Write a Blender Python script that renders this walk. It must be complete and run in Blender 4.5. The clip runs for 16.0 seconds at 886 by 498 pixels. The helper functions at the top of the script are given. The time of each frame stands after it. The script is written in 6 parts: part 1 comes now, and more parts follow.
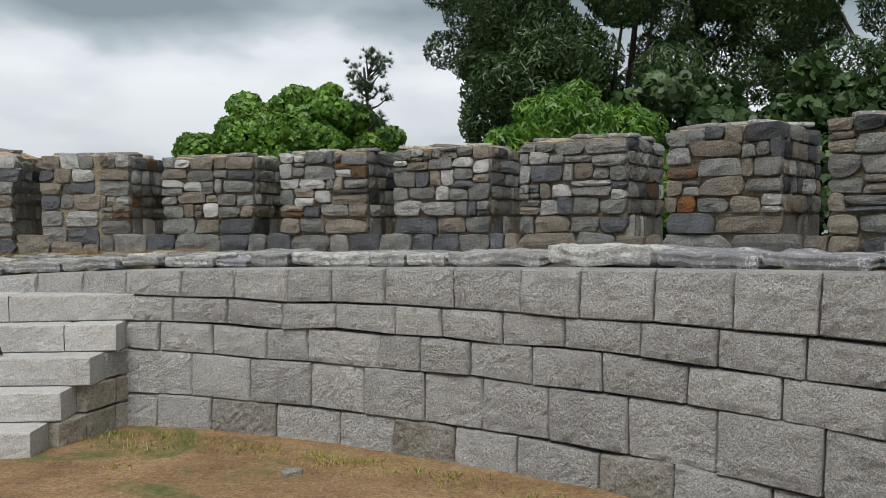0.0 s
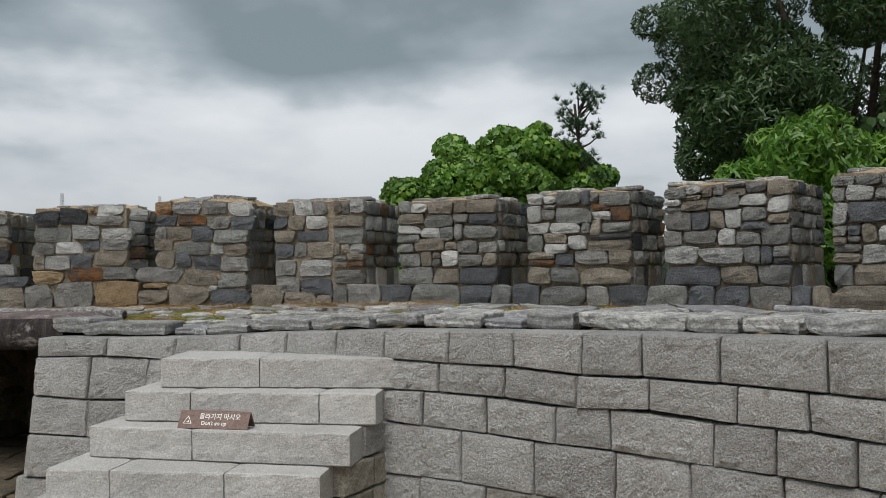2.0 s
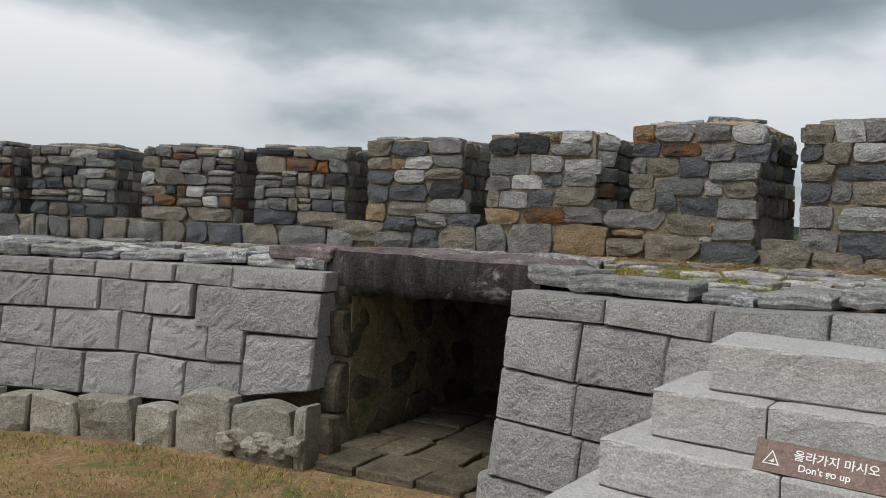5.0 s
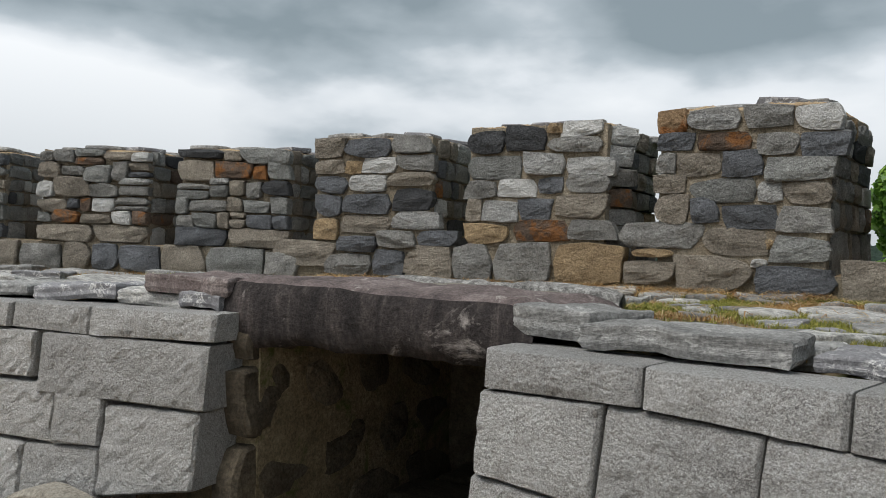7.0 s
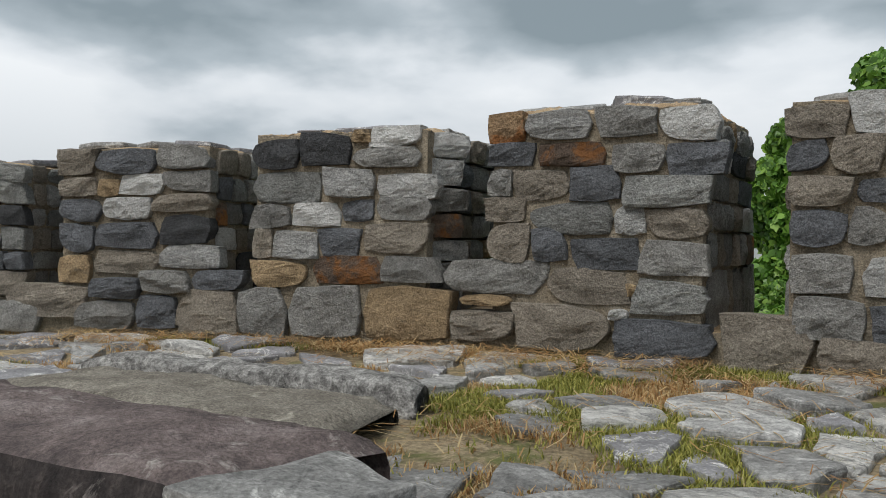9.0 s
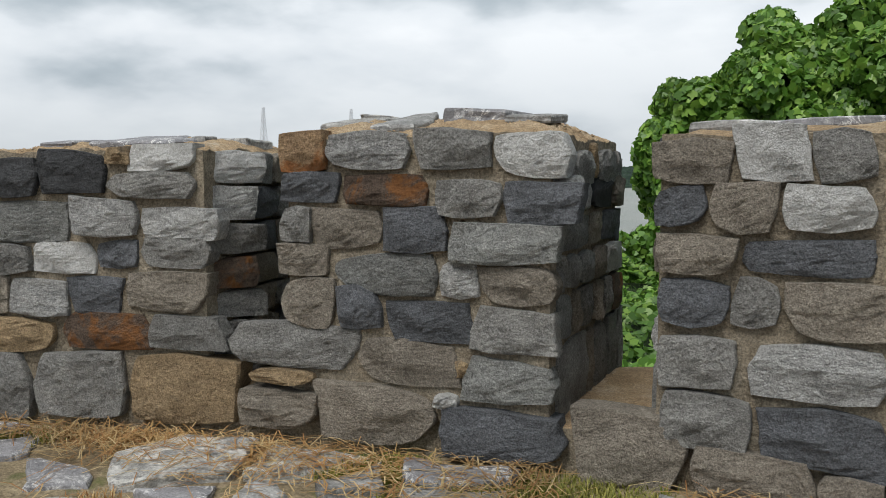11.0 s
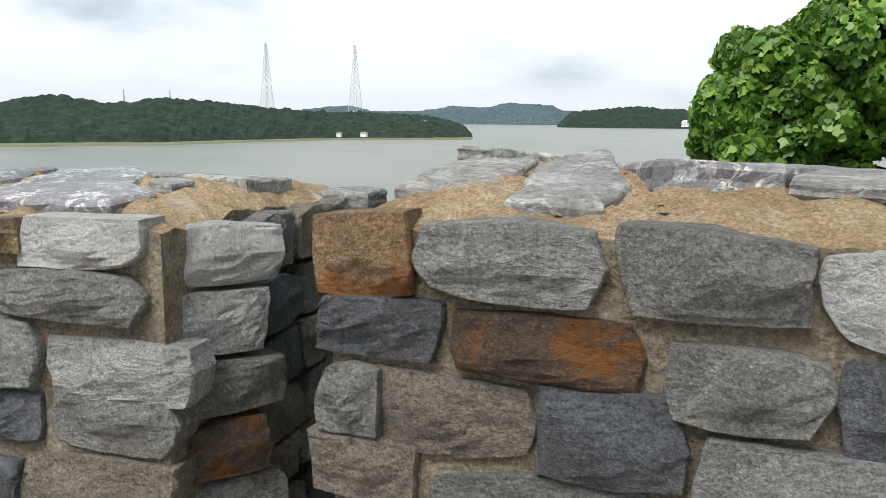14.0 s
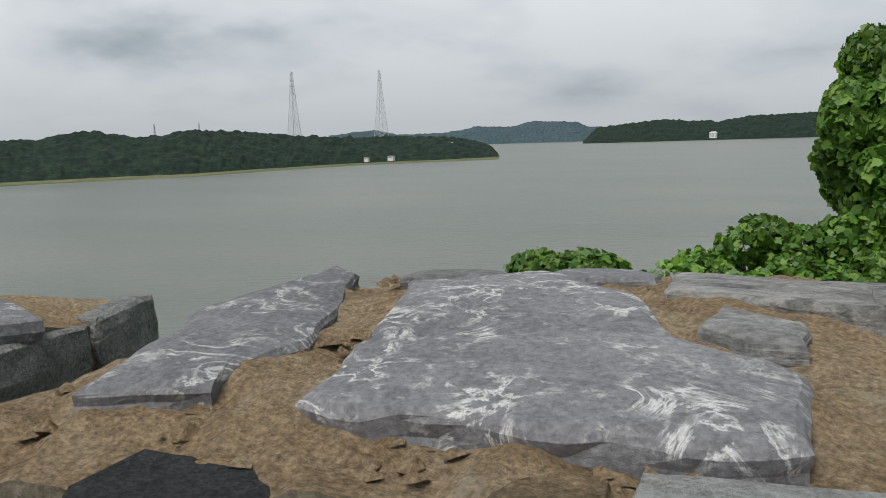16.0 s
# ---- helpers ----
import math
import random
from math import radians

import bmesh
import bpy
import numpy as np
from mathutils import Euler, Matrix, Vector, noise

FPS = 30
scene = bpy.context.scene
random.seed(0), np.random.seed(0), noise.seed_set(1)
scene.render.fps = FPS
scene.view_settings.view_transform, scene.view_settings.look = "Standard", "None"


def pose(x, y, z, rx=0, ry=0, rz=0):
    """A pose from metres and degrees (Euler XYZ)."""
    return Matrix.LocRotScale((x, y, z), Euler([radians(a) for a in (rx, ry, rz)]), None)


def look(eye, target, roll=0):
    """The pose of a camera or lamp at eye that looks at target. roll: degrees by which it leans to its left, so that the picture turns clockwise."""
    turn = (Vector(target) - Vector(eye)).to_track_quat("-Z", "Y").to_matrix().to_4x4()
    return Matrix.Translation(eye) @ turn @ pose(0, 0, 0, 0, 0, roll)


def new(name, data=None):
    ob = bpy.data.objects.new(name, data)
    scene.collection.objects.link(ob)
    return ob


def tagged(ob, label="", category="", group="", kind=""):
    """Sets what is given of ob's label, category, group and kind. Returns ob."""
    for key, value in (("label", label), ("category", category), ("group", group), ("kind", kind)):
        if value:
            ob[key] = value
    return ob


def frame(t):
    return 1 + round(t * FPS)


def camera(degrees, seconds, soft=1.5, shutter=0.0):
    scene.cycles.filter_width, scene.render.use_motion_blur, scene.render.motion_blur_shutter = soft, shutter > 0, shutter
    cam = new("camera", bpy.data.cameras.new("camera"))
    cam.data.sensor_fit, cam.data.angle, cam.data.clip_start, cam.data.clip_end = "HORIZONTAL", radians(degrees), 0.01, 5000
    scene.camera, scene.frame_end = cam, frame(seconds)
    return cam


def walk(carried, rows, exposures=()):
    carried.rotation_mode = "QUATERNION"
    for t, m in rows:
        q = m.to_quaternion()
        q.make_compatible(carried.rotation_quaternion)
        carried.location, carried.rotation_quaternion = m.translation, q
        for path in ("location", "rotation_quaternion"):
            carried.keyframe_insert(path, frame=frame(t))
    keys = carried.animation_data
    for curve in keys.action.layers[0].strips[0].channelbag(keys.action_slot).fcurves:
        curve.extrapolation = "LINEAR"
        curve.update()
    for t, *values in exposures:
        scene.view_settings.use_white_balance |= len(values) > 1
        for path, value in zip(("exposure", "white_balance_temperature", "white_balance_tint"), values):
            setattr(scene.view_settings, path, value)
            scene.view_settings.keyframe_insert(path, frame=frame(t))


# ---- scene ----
cam = camera(56.6, 16.0, soft=0.5)
PATH = [
    (0, (0.054, 0.301, 1.56), (0.018, 2.299, 1.497), -0.3),
    (0.5, (-0.157, 0.508, 1.573), (-0.282, 2.504, 1.539), -0.1),
    (1, (-0.373, 0.759, 1.667), (-0.576, 2.749, 1.66), -1.5),
    (1.5, (-0.601, 1.019, 1.675), (-0.966, 2.986, 1.702), -1.4),
    (2, (-0.833, 1.307, 1.636), (-1.297, 3.252, 1.678), -0.5),
    (2.5, (-1.134, 1.558, 1.642), (-1.815, 3.438, 1.665), 1.2),
    (3, (-1.39, 1.855, 1.61), (-2.312, 3.63, 1.615), 2.3),
    (3.5, (-1.705, 2.106, 1.563), (-2.819, 3.767, 1.548), 2.8),
    (4, (-2.013, 2.321, 1.561), (-3.208, 3.925, 1.529), 2.8),
    (4.2, (-2.139, 2.437, 1.549), (-3.391, 3.996, 1.505), 2.5),
    (6.3, (-3.364, 3.961, 1.442), (-4.675, 5.47, 1.363), 2.4),
    (6.5, (-3.448, 4.114, 1.458), (-4.759, 5.623, 1.384), 2.4),
    (7, (-3.655, 4.522, 1.461), (-4.952, 6.045, 1.448), 2.1),
    (7.5, (-3.835, 4.915, 1.441), (-5.089, 6.474, 1.424), 1.8),
    (8, (-3.933, 5.32, 1.494), (-5.1, 6.944, 1.473), 1.6),
    (8.5, (-3.985, 5.711, 1.633), (-5.145, 7.339, 1.596), 0.9),
    (9, (-4.05, 5.946, 1.771), (-5.137, 7.624, 1.739), 0.7),
    (9.5, (-4.066, 6.183, 1.885), (-5.107, 7.89, 1.846), 0.6),
    (10, (-4.109, 6.414, 1.957), (-5.078, 8.161, 1.865), 0.1),
    (10.2, (-4.114, 6.543, 2.017), (-5.002, 8.33, 1.887), -0.0),
    (12.3, (-4.418, 7.631, 2.405), (-5.287, 9.418, 2.176), -0.1),
    (12.5, (-4.466, 7.735, 2.438), (-5.329, 9.520, 2.172), 0.2),
    (13, (-4.651, 7.930, 2.510), (-5.518, 9.700, 2.171), 0.1),
    (13.5, (-4.918, 8.100, 2.544), (-5.782, 9.874, 2.214), 0.6),
    (14, (-5.245, 8.315, 2.555), (-6.121, 10.085, 2.240), 0.5),
    (14.5, (-5.603, 8.483, 2.542), (-6.493, 10.248, 2.239), 0.5),
    (15, (-5.976, 8.627, 2.579), (-6.907, 10.374, 2.293), -1.2),
    (15.5, (-6.317, 8.806, 2.628), (-7.259, 10.549, 2.357), -2.0),
    (16, (-6.635, 8.945, 2.599), (-7.578, 10.689, 2.335), -1.8),
]
walk(cam, [(t, look(eye, target, roll)) for t, eye, target, roll in PATH], exposures=[(0, 0.2), (0.7, 0.14), (1.5, 0.08), (3.2, -0.12), (4.4, -0.08), (6.4, 0.3), (7.5, 0.2), (8.2, 0.3), (9.0, 0.2), (10.2, 0.2), (12.4, 0.74), (14.2, 0.82), (15.2, 0.45), (16, 0.0)])

# ---- sky and sun ----
SUN_EL, SUN_ROT = radians(58), radians(195)
world = bpy.data.worlds.new("overcast_sky")
scene.world = world
world.use_nodes = True


def nd(tree, kind, **values):
    n = tree.nodes.new(kind)
    for key, value in values.items():
        if key in n.inputs.keys():
            n.inputs[key].default_value = value
        else:
            setattr(n, key, value)
    return n


def ramp(tree, fac, stops):
    n = tree.nodes.new("ShaderNodeValToRGB")
    els = n.color_ramp.elements
    while len(els) < len(stops):
        els.new(0.5)
    for e, (p, c) in zip(els, stops):
        e.position, e.color = p, (*c, 1) if len(c) == 3 else c
    tree.links.new(fac, n.inputs["Fac"])
    return n.outputs["Color"]


def build_sky():
    t = world.node_tree
    t.nodes.clear()
    L = t.links.new
    sky = nd(t, "ShaderNodeTexSky", sky_type="NISHITA", sun_disc=False, sun_elevation=SUN_EL, sun_rotation=SUN_ROT)
    sky_dim = nd(t, "ShaderNodeMix", data_type="RGBA", blend_type="MULTIPLY")
    sky_dim.inputs["Factor"].default_value = 1.0
    L(sky.outputs[0], sky_dim.inputs[6])
    sky_dim.inputs[7].default_value = (0.12, 0.12, 0.12, 1)
    co = nd(t, "ShaderNodeTexCoord")
    sep = nd(t, "ShaderNodeSeparateXYZ")
    L(co.outputs["Generated"], sep.inputs[0])
    # clouds lie in a flat layer: the direction is divided by its height
    hi = nd(t, "ShaderNodeMath", operation="MAXIMUM")
    L(sep.outputs["Z"], hi.inputs[0])
    hi.inputs[1].default_value = 0.0
    lift = nd(t, "ShaderNodeMath", operation="ADD")
    L(hi.outputs[0], lift.inputs[0])
    lift.inputs[1].default_value = 0.3
    flat = nd(t, "ShaderNodeVectorMath", operation="DIVIDE")
    both = nd(t, "ShaderNodeCombineXYZ")
    for i in range(3):
        L(lift.outputs[0], both.inputs[i])
    L(co.outputs["Generated"], flat.inputs[0])
    L(both.outputs[0], flat.inputs[1])
    shift = nd(t, "ShaderNodeMapping")
    shift.inputs["Location"].default_value = CLOUD_SHIFT
    shift.inputs["Scale"].default_value = (1.0, 1.0, 0.6)
    L(flat.outputs[0], shift.inputs[0])
    big = nd(t, "ShaderNodeTexNoise", Scale=0.8, Detail=5.0, Roughness=0.47, Distortion=0.15)
    small = nd(t, "ShaderNodeTexNoise", Scale=2.4, Detail=6.0, Roughness=0.5)
    L(shift.outputs[0], big.inputs["Vector"])
    L(shift.outputs[0], small.inputs["Vector"])
    mixed = nd(t, "ShaderNodeMix", data_type="FLOAT")
    mixed.inputs["Factor"].default_value = 0.25
    L(big.outputs["Fac"], mixed.inputs[2])
    L(small.outputs["Fac"], mixed.inputs[3])
    thick = nd(t, "ShaderNodeMapRange")
    thick.inputs["From Min"].default_value, thick.inputs["From Max"].default_value = 0.165, 0.245
    thick.inputs["To Min"].default_value, thick.inputs["To Max"].default_value = 0.105, -0.12
    L(hi.outputs[0], thick.inputs[0])
    layer = nd(t, "ShaderNodeMath", operation="ADD")
    L(mixed.outputs[0], layer.inputs[0])
    L(thick.outputs[0], layer.inputs[1])
    cloud = ramp(t, layer.outputs[0], [(0.4, (0.25, 0.305, 0.335)), (0.47, (0.44, 0.5, 0.54)), (0.525, (0.76, 0.8, 0.835)), (0.59, (0.92, 0.945, 0.965))])
    # thin brighter cloud towards the horizon
    low = nd(t, "ShaderNodeMapRange")
    low.inputs["From Min"].default_value, low.inputs["From Max"].default_value = 0.02, 0.2
    low.inputs["To Min"].default_value, low.inputs["To Max"].default_value = 0.92, 0.0
    L(hi.outputs[0], low.inputs[0])
    haze = nd(t, "ShaderNodeMix", data_type="RGBA")
    L(low.outputs[0], haze.inputs["Factor"])
    L(cloud, haze.inputs[6])
    L(ramp(t, layer.outputs[0], [(0.44, (0.36, 0.405, 0.455)), (0.62, (0.52, 0.56, 0.6))]), haze.inputs[7])
    all_ = nd(t, "ShaderNodeMix", data_type="RGBA")
    all_.inputs["Factor"].default_value = 0.94
    L(sky_dim.outputs[2], all_.inputs[6])
    L(haze.outputs[2], all_.inputs[7])
    bg = nd(t, "ShaderNodeBackground", Strength=SKY)
    L(all_.outputs[2], bg.inputs[0])
    L(bg.outputs[0], nd(t, "ShaderNodeOutputWorld").inputs[0])


SKY = 0.9
CLOUD_SHIFT = (0.3, 0.2, 0.0)
build_sky()
sun = new("sun", bpy.data.lights.new("sun", "SUN"))
sun.data.energy, sun.data.angle, sun.data.color = 2.7, radians(40), (1.0, 0.975, 0.94)
sun.matrix_world = look((-8, -14, 30), (-4, 4, 0))


# ---- materials ----
def surface(name, stops, scale=6.0, rough=0.85, bump=0.4, fine=60.0, tint=0.0, random=0.0, object_space=True, metal=0.0, spots=None, streak=None, spec=0.3, deep=0.06, grainy=0.5, blotch=0.5, veins=None):
    """A mineral or plant surface: two scales of noise through a colour ramp, fine grain, a change from piece to piece, and relief."""
    m = bpy.data.materials.new(name)
    m.use_nodes = True
    t = m.node_tree
    L = t.links.new
    b = t.nodes["Principled BSDF"]
    co = nd(t, "ShaderNodeTexCoord")
    geo = nd(t, "ShaderNodeNewGeometry")
    info = nd(t, "ShaderNodeObjectInfo")
    off = nd(t, "ShaderNodeMath", operation="MULTIPLY")
    L(info.outputs["Random"], off.inputs[0])
    off.inputs[1].default_value = 40.0
    place = nd(t, "ShaderNodeVectorMath", operation="ADD")
    L(geo.outputs["Position"], place.inputs[0])
    L(off.outputs[0], place.inputs[1])
    vec = place.outputs[0]
    if streak:
        mp = nd(t, "ShaderNodeMapping")
        mp.inputs["Scale"].default_value = streak
        mp.inputs["Rotation"].default_value = (0.25, 0.15, 0.4)
        L(vec, mp.inputs[0])
        vec_s = mp.outputs[0]
    else:
        vec_s = vec
    n1 = nd(t, "ShaderNodeTexNoise", Scale=scale, Detail=10.0, Roughness=0.7, Distortion=0.5 if streak else 0.1)
    n2 = nd(t, "ShaderNodeTexNoise", Scale=fine, Detail=4.0, Roughness=0.7)
    L(vec_s, n1.inputs["Vector"])
    L(vec, n2.inputs["Vector"])
    col = ramp(t, n1.outputs["Fac"], stops)
    grain = nd(t, "ShaderNodeMix", data_type="RGBA", blend_type="OVERLAY")
    grain.inputs["Factor"].default_value = grainy
    L(col, grain.inputs[6])
    g = ramp(t, n2.outputs["Fac"], [(0.34, (0.15, 0.15, 0.15)), (0.66, (0.85, 0.85, 0.85))])
    L(g, grain.inputs[7])
    out = grain.outputs[2]
    if spots:
        n3 = nd(t, "ShaderNodeTexNoise", Scale=spots[0], Detail=6.0, Roughness=0.7, Distortion=0.6)
        L(vec, n3.inputs["Vector"])
        k = ramp(t, n3.outputs["Fac"], [(spots[1], (0, 0, 0)), (spots[1] + 0.09, (1, 1, 1))])
        sp = nd(t, "ShaderNodeMix", data_type="RGBA")
        L(k, sp.inputs["Factor"])
        L(out, sp.inputs[6])
        sp.inputs[7].default_value = (*spots[2], 1)
        out = sp.outputs[2]
    if veins:
        # white quartz veins: thin crests of a stretched noise, broken up by a second one
        scale_v, width, colour, cover, stretch = veins
        mv = nd(t, "ShaderNodeMapping")
        mv.inputs["Scale"].default_value = stretch
        mv.inputs["Rotation"].default_value = (0.1, 0.2, 0.6)
        L(vec, mv.inputs[0])
        n5 = nd(t, "ShaderNodeTexNoise", Scale=scale_v, Detail=7.0, Roughness=0.66, Distortion=1.2)
        n6 = nd(t, "ShaderNodeTexNoise", Scale=scale_v * 0.8, Detail=5.0, Roughness=0.7)
        L(mv.outputs[0], n5.inputs["Vector"])
        L(mv.outputs[0], n6.inputs["Vector"])
        crest = ramp(t, n5.outputs["Fac"], [(0.5 - width, (0, 0, 0)), (0.5, (1, 1, 1)), (0.5 + width, (0, 0, 0))])
        patch = ramp(t, n6.outputs["Fac"], [(cover, (0, 0, 0)), (cover + 0.12, (1, 1, 1))])
        both = nd(t, "ShaderNodeMath", operation="MULTIPLY")
        L(crest, both.inputs[0])
        L(patch, both.inputs[1])
        vn = nd(t, "ShaderNodeMix", data_type="RGBA")
        L(both.outputs[0], vn.inputs["Factor"])
        L(out, vn.inputs[6])
        vn.inputs[7].default_value = (*colour, 1)
        out = vn.outputs[2]
    if random:
        rnd = nd(t, "ShaderNodeMapRange")
        rnd.inputs["To Min"].default_value, rnd.inputs["To Max"].default_value = 1 - random, 1 + random
        L((info if object_space else geo).outputs["Random" if object_space else "Random Per Island"], rnd.inputs[0])
        hsv = nd(t, "ShaderNodeHueSaturation")
        L(rnd.outputs[0], hsv.inputs["Value"])
        L(out, hsv.inputs["Color"])
        out = hsv.outputs[0]
    L(out, b.inputs["Base Color"])
    b.inputs["Roughness"].default_value, b.inputs["Metallic"].default_value = rough, metal
    b.inputs["Specular IOR Level"].default_value = spec
    if bump:
        n4 = nd(t, "ShaderNodeTexNoise", Scale=fine * 0.36, Detail=8.0, Roughness=0.72, Distortion=0.0)
        L(vec, n4.inputs["Vector"])
        h = nd(t, "ShaderNodeMix", data_type="FLOAT")
        h.inputs["Factor"].default_value = 0.45
        L(n1.outputs["Fac"], h.inputs[2])
        L(n4.outputs["Fac"], h.inputs[3])
        bp = nd(t, "ShaderNodeBump", Strength=bump, Distance=deep)
        L(h.outputs[0], bp.inputs["Height"])
        mid = nd(t, "ShaderNodeMix", data_type="RGBA", blend_type="OVERLAY")
        mid.inputs["Factor"].default_value = blotch
        L(out, mid.inputs[6])
        L(ramp(t, n4.outputs["Fac"], [(0.32, (0.22, 0.22, 0.22)), (0.5, (0.52, 0.52, 0.52)), (0.68, (0.74, 0.74, 0.74))]), mid.inputs[7])
        L(mid.outputs[2], b.inputs["Base Color"])
        L(bp.outputs[0], b.inputs["Normal"])
    return m


def stone_mat(name, c, var=0.35, spots=None, streak=None, lichen=True):
    lo = tuple(v * (1 - var) for v in c)
    hi = tuple(min(v * (1 + var), 0.9) for v in c)
    return surface(name, [(0.28, lo), (0.5, c), (0.74, hi)], scale=7.0, fine=170.0, bump=1.0, random=0.22, rough=0.88, grainy=0.55, blotch=0.62, deep=0.11,
                   spots=spots or ((7.0, 0.62, tuple(min(v * 1.5 + 0.05, 0.7) for v in c)) if lichen else None), streak=streak)


STONE = {
    "g": stone_mat("grey_stone", (0.294, 0.287, 0.27)),
    "G": stone_mat("greenish_grey_stone", (0.269, 0.271, 0.257)),
    "b": stone_mat("brownish_grey_stone", (0.307, 0.269, 0.22)),
    "d": stone_mat("blue_black_stone", (0.145, 0.152, 0.164)),
    "k": stone_mat("black_stone", (0.072, 0.074, 0.078)),
    "l": stone_mat("pale_grey_stone", (0.64, 0.632, 0.61), var=0.22),
    "w": stone_mat("white_banded_stone", (0.47, 0.465, 0.45), var=0.4, streak=(1.6, 1.6, 4.0)),
    "o": stone_mat("rust_orange_stone", (0.37, 0.246, 0.141), var=0.4, spots=(5.0, 0.48, (0.317, 0.132, 0.044))),
    "t": stone_mat("tan_stone", (0.4, 0.29, 0.17), spots=(6.0, 0.6, (0.25, 0.2, 0.14))),
    "r": stone_mat("red_brown_stone", (0.167, 0.119, 0.088), spots=(5.0, 0.5, (0.317, 0.136, 0.044))),
}
MORTAR = surface("weathered_joint_mortar", [(0.3, (0.207, 0.167, 0.117)), (0.5, (0.306, 0.257, 0.189)), (0.7, (0.414, 0.36, 0.279))], scale=9.0, fine=110.0, bump=1.0, rough=0.95, grainy=0.6)
MORTAR_TOP = surface("warm_bedding_mortar", [(0.3, (0.283, 0.189, 0.106)), (0.48, (0.448, 0.319, 0.189)), (0.7, (0.614, 0.484, 0.33))], scale=6.0, fine=150.0, bump=1.0, rough=0.95, spots=(4.0, 0.6, (0.59, 0.507, 0.389)), grainy=0.6)
GRANITE = surface("dressed_granite", [(0.3, (0.46, 0.446, 0.43)), (0.5, (0.56, 0.546, 0.528)), (0.72, (0.65, 0.636, 0.618))], scale=3.5, fine=150.0, bump=1.0, random=0.14, rough=0.88, spots=(2.6, 0.66, (0.38, 0.35, 0.3)), deep=0.13, grainy=0.72, blotch=0.6)
GRANITE_STAINED = surface("stained_granite", [(0.3, (0.22, 0.2, 0.165)), (0.5, (0.33, 0.31, 0.275)), (0.72, (0.45, 0.43, 0.4))], scale=4.0, fine=85.0, bump=1.0, random=0.15, rough=0.9, spots=(3.0, 0.58, (0.2, 0.18, 0.13)), deep=0.12, grainy=0.45, blotch=0.4)
GRANITE_STEP = surface("sawn_step_granite", [(0.3, (0.414, 0.4, 0.382)), (0.5, (0.495, 0.48, 0.461)), (0.72, (0.567, 0.552, 0.533))], scale=3.0, fine=110.0, bump=0.7, random=0.1, rough=0.85, spots=(2.6, 0.66, (0.378, 0.351, 0.306)), grainy=0.4, blotch=0.25)
GRANITE_OLD = surface("weathered_granite", [(0.3, (0.26, 0.23, 0.18)), (0.5, (0.36, 0.33, 0.28)), (0.72, (0.46, 0.43, 0.37))], scale=4.0, fine=85.0, bump=1.0, random=0.18, rough=0.9, spots=(3.0, 0.6, (0.2, 0.17, 0.11)))
SLATE = surface("grey_slate", [(0.3, (0.16, 0.158, 0.152)), (0.52, (0.27, 0.267, 0.258)), (0.72, (0.47, 0.465, 0.45))], scale=3.2, fine=70.0, bump=0.7, random=0.28, rough=0.7, streak=(1.0, 2.0, 4.0), spots=(9.0, 0.66, (0.62, 0.61, 0.58)), veins=(6.0, 0.05, (0.65, 0.64, 0.62), 0.52, (1.0, 2.0, 2.0)))
SCHIST = surface("violet_grey_schist", [(0.3, (0.15, 0.147, 0.155)), (0.52, (0.22, 0.217, 0.226)), (0.72, (0.31, 0.306, 0.312))], scale=2.2, fine=120.0, bump=0.6, random=0.12, rough=0.66, streak=(1.2, 2.4, 2.4), spots=(22.0, 0.63, (0.58, 0.57, 0.56)), grainy=0.4, blotch=0.4, deep=0.03, veins=(13.0, 0.04, (0.72, 0.71, 0.69), 0.47, (0.8, 1.0, 1.0)))
QUARTZ = surface("white_veined_slate", [(0.3, (0.2, 0.2, 0.2)), (0.5, (0.42, 0.41, 0.39)), (0.7, (0.68, 0.67, 0.64))], scale=6.0, fine=90.0, bump=1.0, random=0.15, rough=0.85, streak=(1.2, 2.2, 3.0), veins=(5.0, 0.07, (0.78, 0.76, 0.72), 0.44, (0.9, 1.9, 1.9)))
LINTEL = surface("purple_brown_capstone", [(0.34, (0.09, 0.072, 0.07)), (0.5, (0.19, 0.15, 0.143)), (0.68, (0.34, 0.29, 0.275))], scale=3.2, fine=90.0, bump=1.0, rough=0.85, spots=(5.0, 0.6, (0.52, 0.48, 0.44)))
# black crust of the capstone front, with that face's shade in the colour too
CRUST_SHADE = surface("black_crust_and_shade", [(0.34, (0.018, 0.015, 0.015)), (0.5, (0.043, 0.036, 0.035)), (0.7, (0.11, 0.092, 0.086))], scale=4.0, fine=70.0, bump=0.9, rough=0.85, spots=(4.5, 0.6, (0.34, 0.31, 0.29)), streak=(3.0, 3.0, 0.8))
SOIL = surface("bare_brown_soil", [(0.3, (0.16, 0.095, 0.048)), (0.5, (0.265, 0.168, 0.086)), (0.7, (0.36, 0.245, 0.135))], scale=2.0, fine=50.0, bump=0.8, rough=0.97, spots=(0.9, 0.55, (0.12, 0.13, 0.045)))
EARTH = surface("terrace_earth", [(0.3, (0.17, 0.13, 0.08)), (0.5, (0.27, 0.215, 0.135)), (0.7, (0.38, 0.31, 0.2))], scale=4.0, fine=60.0, bump=0.9, rough=0.97, spots=(2.5, 0.54, (0.13, 0.14, 0.05)))
ROOF_SLAB = surface("tan_grey_roof_slab", [(0.3, (0.16, 0.14, 0.115)), (0.5, (0.27, 0.245, 0.205)), (0.7, (0.4, 0.365, 0.305))], scale=5.0, fine=130.0, bump=1.0, rough=0.92, spots=(9.0, 0.6, (0.48, 0.44, 0.37)), grainy=0.6)
